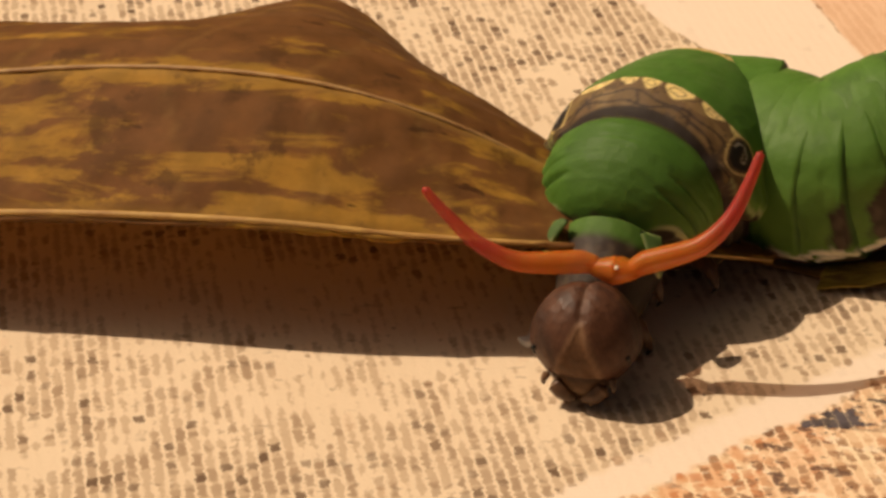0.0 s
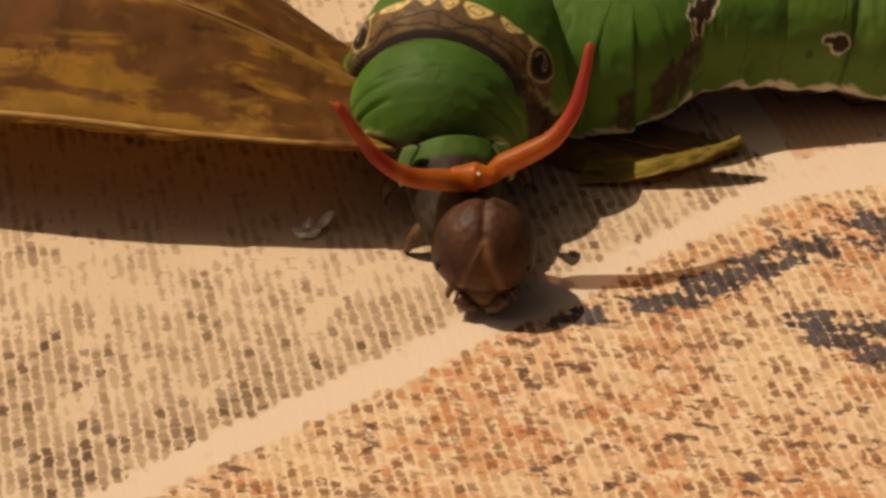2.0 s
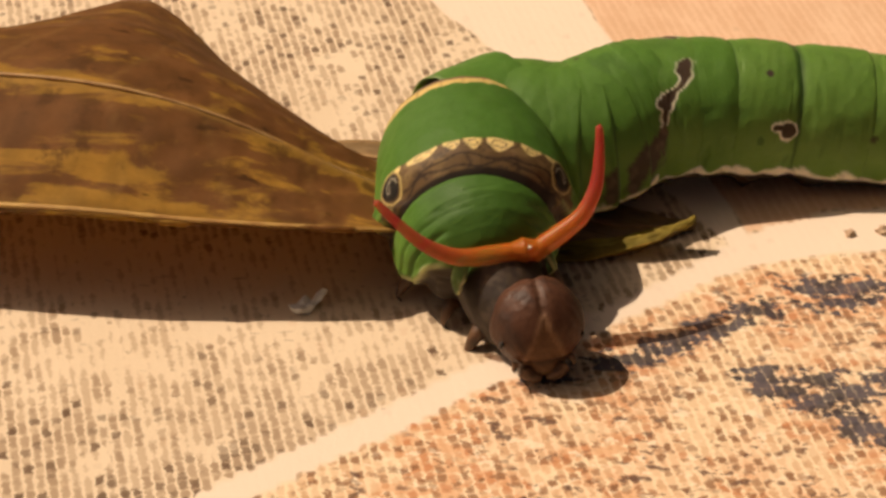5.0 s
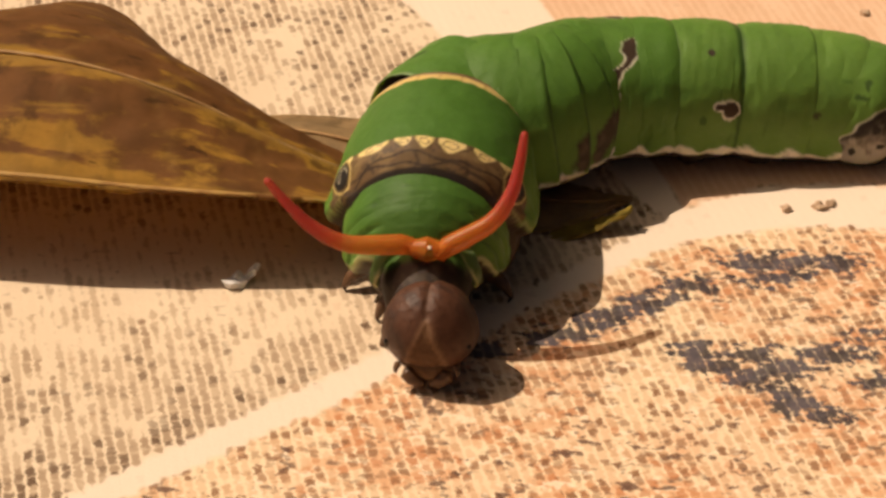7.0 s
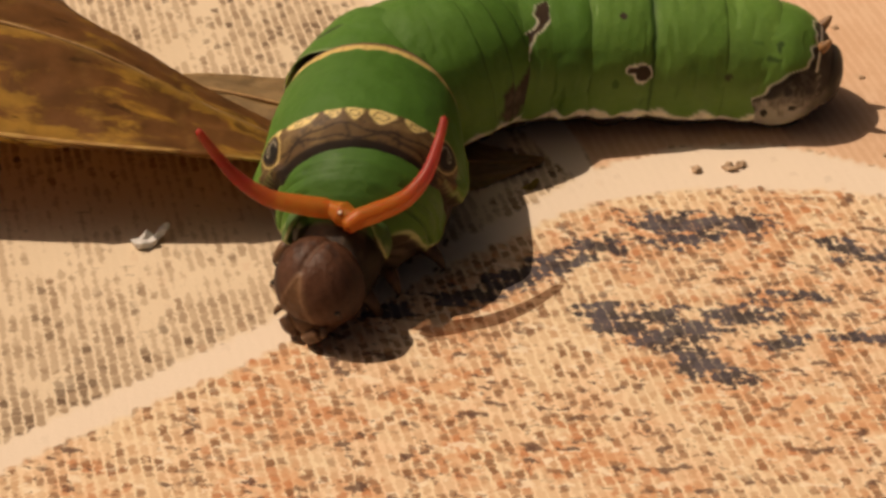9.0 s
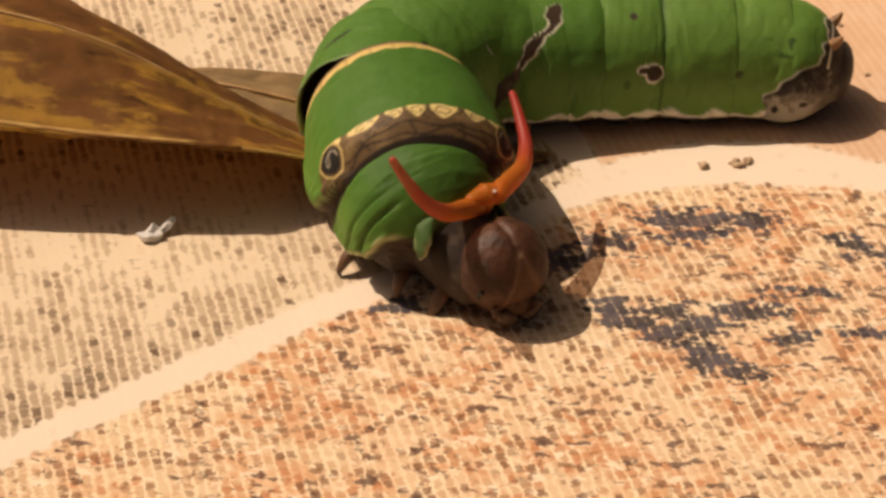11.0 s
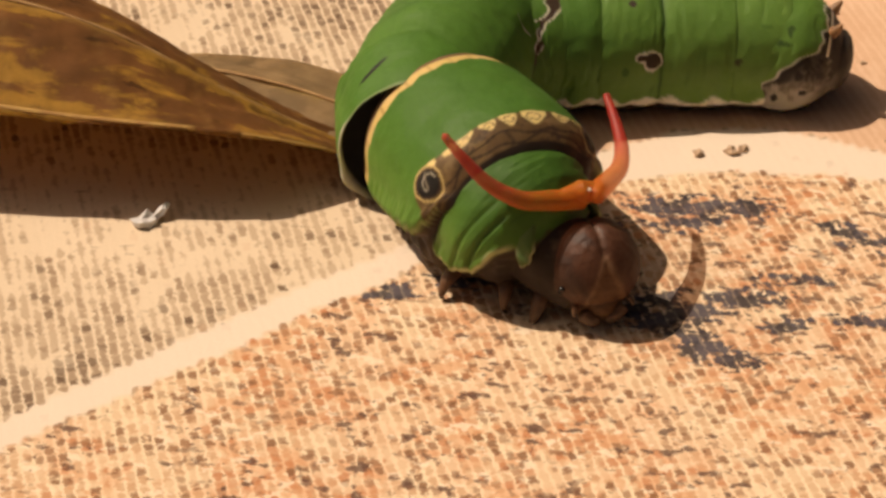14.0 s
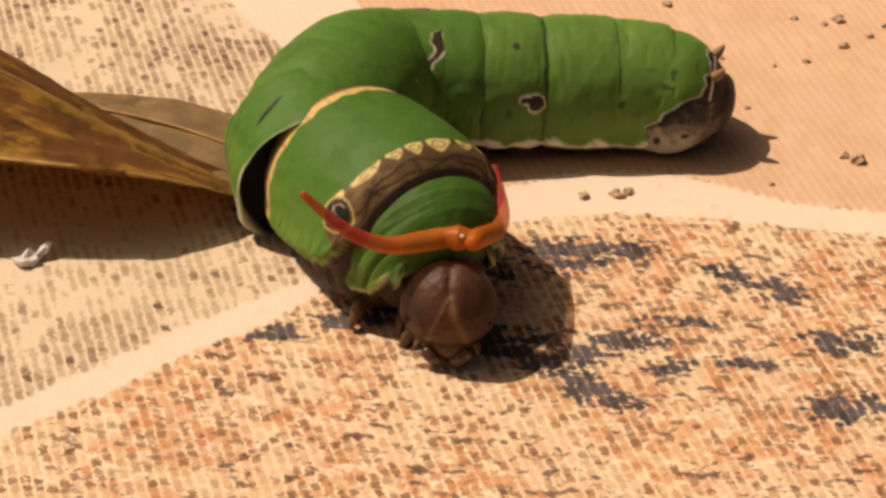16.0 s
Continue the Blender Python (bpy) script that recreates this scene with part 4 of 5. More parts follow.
def front_paint(S, PHI, x):
    a = np.abs(PHI)
    c = np.ones(S.shape + (3,)) * np.array(GREEN)
    c = lay(c, 0.4 * smooth(wave(S * 1.6, PHI * 2.0, 40), 0.0, 0.8), GREEN_DEEP)
    c = lay(c, 0.65 * smooth(a, 0.9, 1.6) * (0.75 + 0.25 * wave(S * 3, PHI * 3, 41)), GREEN_LIGHT)
    c = lay(c, 0.45 * (1 - smooth(a, 0.5, 1.1)), GREEN_DEEP)
    # shade of the groove behind the hood, painted dark brown
    c = lay(c, 0.9 * smooth(-S + 0.22 * smooth(a, 0.95, 1.25), 0.80, 0.92), DARK_BROWN)
    c = lay(c, 0.7 * blot(S, a, 0.0, 0.62, 0.08, 0.05, 42, 0.3), GREEN_DEEP)
    # shading of the wrinkles on top, drawn as deep green lines
    folds = np.abs(np.sin(x * 2.6 + 1.1 * wave(S * 2, PHI * 1.5, 49)))
    c = lay(c, 0.45 * (1 - smooth(folds, 0.05, 0.32)) * smooth(x, 0.9, 1.6) * (1 - smooth(a, 0.6, 1.0)), GREEN_DEEP)
    # painted shade along the upright crease of the flank
    c = lay(c, 0.6 * np.exp(-((x - 1.55 - 0.25 * np.sin(a * 3.0)) / 0.14) ** 2) * smooth(a, 0.5, 0.85), GREEN_DEEP)
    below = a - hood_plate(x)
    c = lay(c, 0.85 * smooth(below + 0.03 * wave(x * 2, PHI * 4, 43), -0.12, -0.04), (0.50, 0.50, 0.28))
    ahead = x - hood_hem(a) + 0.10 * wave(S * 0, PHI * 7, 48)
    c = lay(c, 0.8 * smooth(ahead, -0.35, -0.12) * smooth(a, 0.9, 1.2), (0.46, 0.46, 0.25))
    # dark tissue before the hem, coloured for shade in the hollow too
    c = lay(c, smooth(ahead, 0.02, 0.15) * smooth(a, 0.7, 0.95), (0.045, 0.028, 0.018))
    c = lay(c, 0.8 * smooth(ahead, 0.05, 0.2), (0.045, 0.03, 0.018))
    # the hood's brown underside, its colour lowered to hold the shade there
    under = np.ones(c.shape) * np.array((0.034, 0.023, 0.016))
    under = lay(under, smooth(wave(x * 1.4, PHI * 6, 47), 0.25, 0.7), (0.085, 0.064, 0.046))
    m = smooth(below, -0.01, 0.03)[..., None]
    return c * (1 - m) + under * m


def neck_paint(S, PHI, x):
    a = np.abs(PHI)
    # brown skin darkened in its colour for the shade between hood and head
    c = np.ones(S.shape + (3,)) * np.array((0.030, 0.019, 0.013))
    c = lay(c, smooth(wave(S * 3, PHI * 3, 51), 0.2, 0.6), (0.060, 0.040, 0.026))
    return lay(c, 0.8 * (1 - smooth(a, 0.9, 1.3)) * (1 - smooth(S, -0.7, -0.4)), GREEN)


def gap_paint(S, PHI, x):
    """First ring behind the eyespots: a white-rimmed edge before the black fold."""
    c = green_skin(S, PHI, 45, 2.0, 0.0, 0.1)
    rim = 2.72 + 0.08 * wave(S * 0, PHI * 6, 46)
    slit = np.sqrt(((x - 0.3 - 3.0 * (np.abs(PHI) - 0.64)) / 0.30) ** 2 + ((np.abs(PHI) - 0.64) / 0.21) ** 2) + 0.2 * wave(x * 3, PHI * 8, 52)
    c = lay(c, 1 - smooth(slit, 0.8, 1.0), BLACK)
    low = smooth(np.abs(PHI), 1.55, 1.75) * smooth(x, 0.6, 1.6) * (0.75 + 0.25 * wave(x * 2, PHI * 8, 53))
    c = lay(c, 0.8 * low, (0.50, 0.47, 0.38))
    return lay(c, smooth(x, rim, rim + 0.08) * (0.12 + 0.6 * smooth(np.abs(PHI), 1.0, 1.4)), WHITE_FOLD)


def proleg(parent, x, side, radius, drop):
    """A stubby false leg with a dark foot."""
    leg = part("proleg", tapered([(x, side * radius * 0.30, -radius * 0.55), (x, side * radius * 0.38, -radius * 0.8), (x + 0.1, side * radius * 0.40, -drop + 0.5)],
                                 [1.7, 1.45, 1.1], 12, None, PROLEG_GREY, "proleg"), parent, "stubby grey false leg")
    part("foot", tapered([(x + 0.1, side * radius * 0.4, -drop + 0.55), (x + 0.1, side * radius * 0.42, -drop + 0.25)], [1.15, 0.95], 12, None, LEG_BROWN, "foot"), leg)


def true_leg(parent, root, tip, thick=0.75):
    """A short hooked leg of three joints that reaches sideways to its tip."""
    a, b = np.array(root), np.array(tip)
    bow = np.array((0, 0, 0.55))
    joints = [a, a * 0.6 + b * 0.4 + bow, a * 0.25 + b * 0.75 + bow, b]
    leg = part("leg", tapered(joints, [thick, thick * 0.85, thick * 0.62, thick * 0.25], 10, None, LEG_BROWN, "leg"), parent, "short brown hooked leg")
    hook = b + np.array((0.25, -0.25 * np.sign(b[1]), -0.3))
    part("claw", tapered([b, hook], [thick * 0.22, 0.05], 8, None, BLACK_GLOSS, "claw"), leg)


def petal(name, points, widths, thick, seed):
    """A soft flap: a flattened lobe along points, its rim pale and a little ragged."""
    pts, w = np.array(points, float), np.array(widths, float)
    t = np.linspace(0, len(pts) - 1, 26)
    line = np.stack([np.interp(t, np.arange(len(pts)), pts[:, k]) for k in range(3)], -1)
    ang = np.linspace(0, 2 * math.pi, 24, endpoint=False)
    T, A = np.meshgrid(t, ang, indexing="ij")
    wide = np.interp(T, np.arange(len(w)), w) * (1 + 0.14 * wave(T * 3.5, np.sign(np.cos(A)) * 2.0, seed))
    wide = wide * (1 + 0.04 * np.sin(T * 9 + 2 * np.sign(np.cos(A))))
    out = np.stack([np.cos(A) * wide, np.sin(A) * thick * np.sqrt(np.clip(wide, 0.02, None)), np.zeros_like(A)], -1)
    verts = line[:, None] + out
    c = np.ones(A.shape + (3,)) * np.array((0.060, 0.115, 0.028))
    c = lay(c, smooth(wave(T * 2, A * 1.0, seed + 1), 0.0, 0.6), (0.17, 0.21, 0.10))
    c = lay(c, smooth(np.abs(np.cos(A)), 0.90, 0.99) * smooth(T, 0.6, 1.4), (0.42, 0.40, 0.22))
    c = lay(c, smooth(T / t[-1], 0.88, 0.97), (0.50, 0.45, 0.28))
    return mesh_from(name, verts.reshape(-1, 3), grid_faces(len(t), 24, True), SKIN, {"paint": c.reshape(-1, 3)})


SEGMENTS = {}


def body_segments():
    """Every ring of the body is a piece of its own that moves as the animal turns."""
    plan = [  # name, place on the spine, half length, radius, radius factor at rear and front end, paint
        ("hind_segment", 0.0, 4.3, 5.0, (0.50, 1.0), tail_paint),
        ("body_segment", 1.10, 3.3, 5.22, (0.945, 0.985), ring_paint("spots", 62)),
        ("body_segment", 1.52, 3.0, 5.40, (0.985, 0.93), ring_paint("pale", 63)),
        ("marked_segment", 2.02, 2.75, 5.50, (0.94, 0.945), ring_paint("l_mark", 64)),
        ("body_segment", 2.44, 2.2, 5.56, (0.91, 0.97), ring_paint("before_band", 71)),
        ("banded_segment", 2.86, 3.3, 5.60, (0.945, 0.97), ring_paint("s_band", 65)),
        ("body_segment", 3.28, 3.1, 5.72, (0.955, 0.955), ring_paint("stain", 66)),
        ("body_segment", 3.44, 3.1, 5.81, (0.955, 0.955), ring_paint("after_stain", 72)),
        ("body_segment", 3.60, 3.2, 5.90, (0.955, 0.955), ring_paint("dot", 67)),
        ("body_segment", 3.82, 3.2, 6.02, (0.955, 0.955), ring_paint("fore", 73)),
        ("body_segment", 4.05, 3.3, 6.15, (0.955, 0.955), ring_paint("fore_fold", 69)),
        ("body_segment", 4.28, 3.3, 6.25, (0.955, 0.955), ring_paint("plain", 74)),
        ("body_segment", 4.50, 3.3, 6.35, (0.955, 0.955), ring_paint("plain", 68)),
        ("gap_segment", 5.0, 3.0, 6.5, (0.985, 0.97), gap_paint),
    ]
    for k, (name, u, half, radius, ends, paint) in enumerate(plan):
        big = name in ("marked_segment", "banded_segment", "gap_segment", "hind_segment") or k in (4, 6, 7, 8)
        s = np.linspace(-1, 1, 41)
        rs = radius * (1 - np.where(s < 0, 1 - ends[0], 1 - ends[1]) * np.abs(s) ** (2.2 if k == 0 else 2 if 5 < k < 13 else 3))
        caps = (1.3 if k == 0 else 0.8, -2.4 if name == "gap_segment" else 0.8)
        color = BLACK if name == "gap_segment" else (0.06, 0.05, 0.042) if k == 0 else GREEN_DEEP
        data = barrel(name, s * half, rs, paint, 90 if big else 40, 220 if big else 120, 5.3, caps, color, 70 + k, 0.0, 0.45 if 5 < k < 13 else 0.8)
        ob = part(name, data, CATERPILLAR)
        SEGMENTS[ob] = u
        if name in ("marked_segment", "banded_segment") or k in (2, 7):
            for side in (1, -1):
                proleg(ob, 0.2, side, radius, 5.3)
        if k == 9:
            angles = np.linspace(0.55, 1.15, 9)
            line = [(0.9 - 1.6 * (a - 0.55) + 0.2 * math.sin(a * 14), (radius + 0.03) * math.sin(a), (radius + 0.03) * math.cos(a)) for a in angles]
            part("stuck_fibre", tapered(line, [0.02] + [0.055] * 7 + [0.02], 6, None, FIBRE, "stuck_fibre"), ob, "fine pale fibre stuck to the skin")
        if k == 0:
            for side in (1, -1):
                proleg(ob, -1.6, side, 4.2, 3.6)
            for side in (1, -1):
                part("tubercle", tapered([(-3.0, side * 1.5, 3.0), (-3.4, side * 1.7, 3.6), (-3.7, side * 1.8, 4.2)], [0.55, 0.40, 0.14], 12, None, HORN_TAN, "tubercle"), ob, "small tan horn")


def front_rings():
    """The eyespot ring, the green hood before it and the brown neck, painted darker for shade."""
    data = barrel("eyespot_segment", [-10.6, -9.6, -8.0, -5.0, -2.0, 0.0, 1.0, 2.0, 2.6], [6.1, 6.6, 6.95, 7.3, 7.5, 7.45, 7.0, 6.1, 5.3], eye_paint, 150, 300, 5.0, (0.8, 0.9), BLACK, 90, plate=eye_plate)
    eye_ring = part("eyespot_segment", data, CATERPILLAR, "swollen green ring with brown band and two eyespots")
    for side in (1, -1):
        true_leg(eye_ring, (1.0, side * 3.8, -3.6), (2.3, side * 6.2, -4.8), 0.75)
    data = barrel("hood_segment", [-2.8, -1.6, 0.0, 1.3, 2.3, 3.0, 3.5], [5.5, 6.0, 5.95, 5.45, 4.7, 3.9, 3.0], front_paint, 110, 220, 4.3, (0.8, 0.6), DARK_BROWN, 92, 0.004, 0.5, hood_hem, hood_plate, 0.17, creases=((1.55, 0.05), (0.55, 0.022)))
    hood = part("hood_segment", data, CATERPILLAR, "green hood with pale lower edge")
    for side in (1, -1):
        true_leg(hood, (1.9, side * 2.0, -3.0), (3.6, side * 3.4, -3.8), 0.70)
    data = barrel("neck_segment", [-3.0, -1.5, 0.0, 1.6, 2.6], [3.3, 3.2, 2.9, 2.5, 2.1], neck_paint, 50, 110, 3.0, (0.5, 0.5), DARK_BROWN, 94)
    neck = part("neck_segment", data, CATERPILLAR)
    for side in (1, -1):
        true_leg(neck, (0.4, side * 1.5, -2.0), (1.6, side * 3.3, -3.6), 0.75)
        part("collar_flap", petal("collar_flap", [(-2.2, side * 2.4, 3.5), (-1.8, side * 3.2, 2.7), (-1.3, side * 3.6, 1.7), (-1.0, side * 3.5, 0.6)], [0.10, 0.85, 0.75, 0.08], 0.42, 4 + side), neck, "pale green collar flap with whitish rim")
    return eye_ring, hood, neck


def shell_material():
    """Rough brown shell whose markings ride on the mesh."""
    n = Nodes("head_shell")
    paint = n.attribute("paint").outputs["Color"]
    grain, spots = n.noise(2200, 5, 0.65), n.noise(480, 4)
    tone = n.mix(n.range(grain, 0.3, 0.7, 0.0, 0.6), paint, n.mix(1.0, paint, (0.5, 0.46, 0.42), "MULTIPLY"))
    tone = n.mix(n.range(spots, 0.4, 0.65, 0.0, 0.6), tone, n.mix(1.0, tone, (0.62, 0.55, 0.5), "MULTIPLY"))
    n.bump(n.math("ADD", grain, n.math("MULTIPLY", spots, 1.5)), 0.6, 0.15 * MM)
    return n.done(tone, n.range(spots, 0.3, 0.7, 0.40, 0.6), Specular_IOR_Level=0.28)


def head_piece():
    """The brown head capsule: two cheeks, a sunken frontal triangle between the forked seam, the lip and jaws below."""
    theta, lon = np.linspace(0.02, math.pi - 0.02, 70), np.linspace(-math.pi, math.pi, 110, endpoint=False)
    TH, LO = np.meshgrid(theta, lon, indexing="ij")
    X, Y, Z = np.sin(TH) * np.cos(LO), np.sin(TH) * np.sin(LO), np.cos(TH)
    front = smooth(X, 0.1, 0.6)
    apex, spread = 0.56, 0.60                # the triangle opens downwards from its apex
    side = np.abs(Y) - spread * np.clip((apex - Z) / 1.25, 0, 1)
    seam = np.exp(-(side / 0.055) ** 2) * front * (Z < apex + 0.02) * (Z > -0.75)
    middle = np.exp(-(Y / 0.05) ** 2) * (Z > apex) * smooth(X, -0.3, 0.2)
    inside = front * (1 - smooth(side, -0.06, 0.0)) * (1 - smooth(Z, apex - 0.25, apex + 0.05))
    mouth = front * (1 - smooth(Z, -0.72, -0.60)) * (1 - smooth(np.abs(Y), 0.34, 0.42))
    R = 1 + 0.02 * wave(X * 3, Y * 3 + Z * 2, 81) + 0.012 * wave(X * 8, Y * 9 + Z * 7, 82)
    R = R - 0.05 * np.exp(-(Y / 0.12) ** 2) * smooth(Z, 0.1, 0.7) - 0.025 * inside + 0.015 * seam - 0.02 * middle + 0.07 * mouth
    R = R - 0.07 * np.exp(-((Z + 0.50) / 0.07) ** 2) * front * (np.abs(Y) < 0.6)
    shape = np.stack([X * R * 2.8 * (1 - 0.12 * smooth(-Z, 0.0, 0.95)), Y * R * 3.4 * (1 - 0.34 * smooth(-Z, 0.0, 0.95)), Z * R * 3.7], -1)
    c = np.ones(X.shape + (3,)) * np.array((0.108, 0.047, 0.025))
    c = lay(c, smooth(wave(X * 4, Y * 5 + Z * 3, 83), 0.1, 0.7), (0.065, 0.032, 0.021))
    c = lay(c, 0.6 * smooth(np.abs(Y), 0.55, 0.95), (0.060, 0.032, 0.022))
    c = lay(c, 0.9 * inside, (0.15, 0.075, 0.032))
    c = lay(c, inside * smooth(wave(X * 5, Y * 9 + Z * 5, 84), 0.2, 0.7), (0.22, 0.115, 0.05))
    c = lay(c, 0.7 * seam, (0.30, 0.18, 0.10))
    c = lay(c, 0.4 * middle, (0.20, 0.12, 0.08))
    c = lay(c, mouth, (0.17, 0.10, 0.05))
    c = lay(c, 0.8 * np.exp(-((Z + 0.52) / 0.05) ** 2) * front, (0.05, 0.028, 0.02))
    shell = shell_material()
    data = mesh_from("head", shape.reshape(-1, 3), [tuple(f[::-1]) for f in grid_faces(70, 110, True).tolist()], shell, {"paint": c.reshape(-1, 3)})
    head = part("head", data, CATERPILLAR, "rough brown head capsule with pale forked seam")
    for side in (1, -1):
        part("mandible", tapered([(1.5, side * 1.4, -2.5), (1.7, side * 0.95, -2.9), (1.6, side * 0.3, -3.2)], [0.6, 0.5, 0.3], 10, None, LEG_BROWN, "mandible"), head)
        part("antenna", tapered([(1.6, side * 2.0, -1.8), (1.8, side * 2.15, -2.1), (1.9, side * 2.15, -2.35)], [0.28, 0.20, 0.10], 8, None, LEG_BROWN, "antenna"), head)
        part("palp", tapered([(1.2, side * 0.8, -3.1), (1.5, side * 0.85, -3.4), (1.65, side * 0.7, -3.6)], [0.28, 0.2, 0.1], 8, None, LEG_BROWN, "palp"), head)
        for k in range(4):
            ang = radians(-65 + 26 * k)
            part("ocellus", tapered([(1.35 + 0.4 * math.sin(ang), side * 2.75, -1.0 + 0.8 * math.cos(ang)), (1.5 + 0.4 * math.sin(ang), side * 2.95, -1.0 + 0.8 * math.cos(ang))], [0.2, 0.15], 8, None, BLACK_GLOSS, "ocellus"), head)
    return head


# the droplet's glint is put into its whitish base colour
DROPLET_GLINT = plain_material("droplet_glint", (0.92, 0.86, 0.76), (0.80, 0.70, 0.58), 900, 0.08, 0.05, Coat_Weight=1.0, Coat_Roughness=0.03)
FIBRE = plain_material("pale_fibre", (0.75, 0.72, 0.62), (0.55, 0.52, 0.42), 2500, 0.6)


def fork_piece():
    """The forked scent gland: a thick orange root; its two prongs bend on their own, red at the tips."""
    def paint(share):
        c = np.ones((len(share), 3)) * np.array((0.62, 0.19, 0.018))
        return lay(c, smooth(share, 0.36, 0.70), (0.50, 0.060, 0.045))

    orange = lambda s: np.ones((len(s), 3)) * np.array((0.62, 0.20, 0.018))
    root = tapered([(-2.6, 0, -3.3), (-2.0, 0, -2.6), (-1.4, 0, -1.9), (-0.8, 0, -1.1)], [1.2, 1.0, 0.8, 0.55], 20, orange, FORK_FLESH, "scent_fork")
    fork = part("scent_fork", root, CATERPILLAR, "soft orange forked gland with red tips")
    base = tapered([(0.0, -1.5, 0.15), (0.0, -0.7, 0.0), (0.0, 0.0, -0.05), (0.0, 0.7, 0.0), (0.0, 1.5, 0.15)], [0.40, 0.70, 0.92, 0.70, 0.40], 20, orange, FORK_FLESH, "fork_base")
    part("fork_base", base, fork)
    part("droplet", tapered([(0.30, 0.25, 0.78), (0.38, 0.36, 0.84)], [0.15, 0.10], 14, orange, DROPLET_GLINT, "droplet"), fork, "wet droplet coloured white for its glint")
    prongs = []
    for size in (10.3, 9.4):
        line = [(-1.0, 0, 0.25), (0.0, 0, -0.03), (0.13 * size, 0, -0.70), (0.34 * size, 0, -1.6), (0.58 * size, 0, -1.6), (0.81 * size, 0, -0.85), (size, 0, 0.0)]
        prongs.append(part("prong", tapered(line, [0.55, 0.74, 0.72, 0.62, 0.50, 0.38, 0.27], 18, paint, FORK_FLESH, "prong"), fork, "curved prong, orange turning red"))
    return fork, prongs


body_segments()
EYE_RING, HOOD, NECK = front_rings()
HEAD_PIECE = head_piece()
FORK_PIECE, (PRONG_RIGHT, PRONG_LEFT) = fork_piece()


# ---- what moves ----
# seconds and places (mm) of the animal's rings and head over the cloth
SECOND = [(0, -17.0, 6.0), (0.6, -17.0, 6.6), (0.9, -17.0, 7.4), (1.2, -17.0, 7.9), (1.6, -17.0, 8.4), (2, -17.0, 8.5), (2.5, -17.0, 8.6), (3, -17.0, 8.5), (3.5, -17.0, 8.5), (4.2, -17.0, 8.4), (5.3, -15.9, 8.0), (6.5, -14.8, 7.5), (7, -14.5, 7.7), (7.5, -14.5, 8.0), (8, -14.4, 7.6), (8.5, -14.3, 7.8), (9.7, -14.2, 9.0), (10.8, -14.6, 9.9), (11, -14.6, 9.8), (11.5, -14.4, 10.0), (12, -14.1, 9.5), (12.5, -14.2, 9.8), (13, -13.6, 9.6), (13.5, -12.9, 8.8), (14, -12.9, 8.7), (14.5, -13.1, 8.5), (15, -13.2, 7.5), (15.5, -12.4, 6.8), (16, -12.8, 6.9)]
EYE_SEG = [(0, -28.4, 2.7), (0.6, -28.4, 3.5), (0.9, -28.2, 2.4), (1.2, -28.2, 2.5), (1.6, -27.6, 1.5), (2, -26.1, 1.9), (2.5, -25.1, 2.1), (3, -24.2, 2.0), (3.5, -25.2, 1.7), (4.2, -23.1, -1.2), (5.3, -21.9, -3.5), (6.5, -20.6, -6.0), (7, -20.2, -6.1), (7.5, -19.8, -5.6), (8, -19.5, -6.5), (8.5, -19.2, -7.4), (9.7, -17.2, -7.4), (10.8, -15.4, -7.5), (11, -14.9, -7.5), (11.5, -14.0, -7.6), (12, -13.3, -7.8), (12.5, -12.5, -7.4), (13, -11.4, -7.3), (13.5, -10.3, -7.7), (14, -7.9, -9.6), (14.5, -8.1, -8.6), (15, -6.5, -8.3), (15.5, -5.0, -8.6), (16, -6.6, -8.0)]
EYE_TURN = [(0, -108), (0.6, -108), (0.9, -107), (1.2, -105), (1.6, -97), (2, -98), (2.5, -94), (3, -89), (3.5, -78), (4.2, -74), (5.3, -80), (6.5, -86), (7, -90), (7.5, -90), (8, -89), (8.5, -89), (9.7, -82), (10.8, -75), (11, -73), (11.5, -70), (12, -69), (12.5, -67), (13, -64), (13.5, -63), (14, -58), (14.5, -58), (15, -51), (15.5, -52), (16, -54)]
EYE_LIFT = [(0, 5.2, -9.0), (0.6, 5.5, -7.3), (0.9, 5.1, -6.8), (1.2, 5.4, -6.0), (1.6, 5.1, -6.7), (2, 5.3, -0.8), (3, 5.3, 2.1), (3.5, 4.7, -0.7), (4.2, 5.2, 1.0), (6.5, 5.2, 1.6), (16, 5.2, -0.3)]
HEAD = [(0, -30.7, -12.8), (0.6, -33.8, -10.6), (0.9, -30.3, -14.0), (1.2, -28.3, -13.1), (1.6, -25.8, -12.9), (2, -22.1, -13.2), (2.5, -19.2, -11.1), (3, -16.7, -10.6), (3.5, -18.4, -13.3), (4.2, -14.1, -12.0), (5.3, -17.9, -14.4), (6.5, -21.5, -17.4), (7, -18.8, -17.1), (7.5, -15.2, -15.5), (8, -19.7, -16.0), (8.5, -21.9, -17.0), (9.7, -15.4, -16.1), (10.8, -9.8, -15.4), (11, -8.2, -14.0), (11.5, -6.4, -12.1), (12, -8.5, -15.6), (12.5, -5.4, -14.0), (13, -3.0, -11.8), (13.5, -1.8, -12.9), (14, -1.4, -14.7), (14.5, -0.5, -13.0), (15, 2.5, -10.3), (15.5, 3.2, -12.7), (16, -3.4, -14.8)]
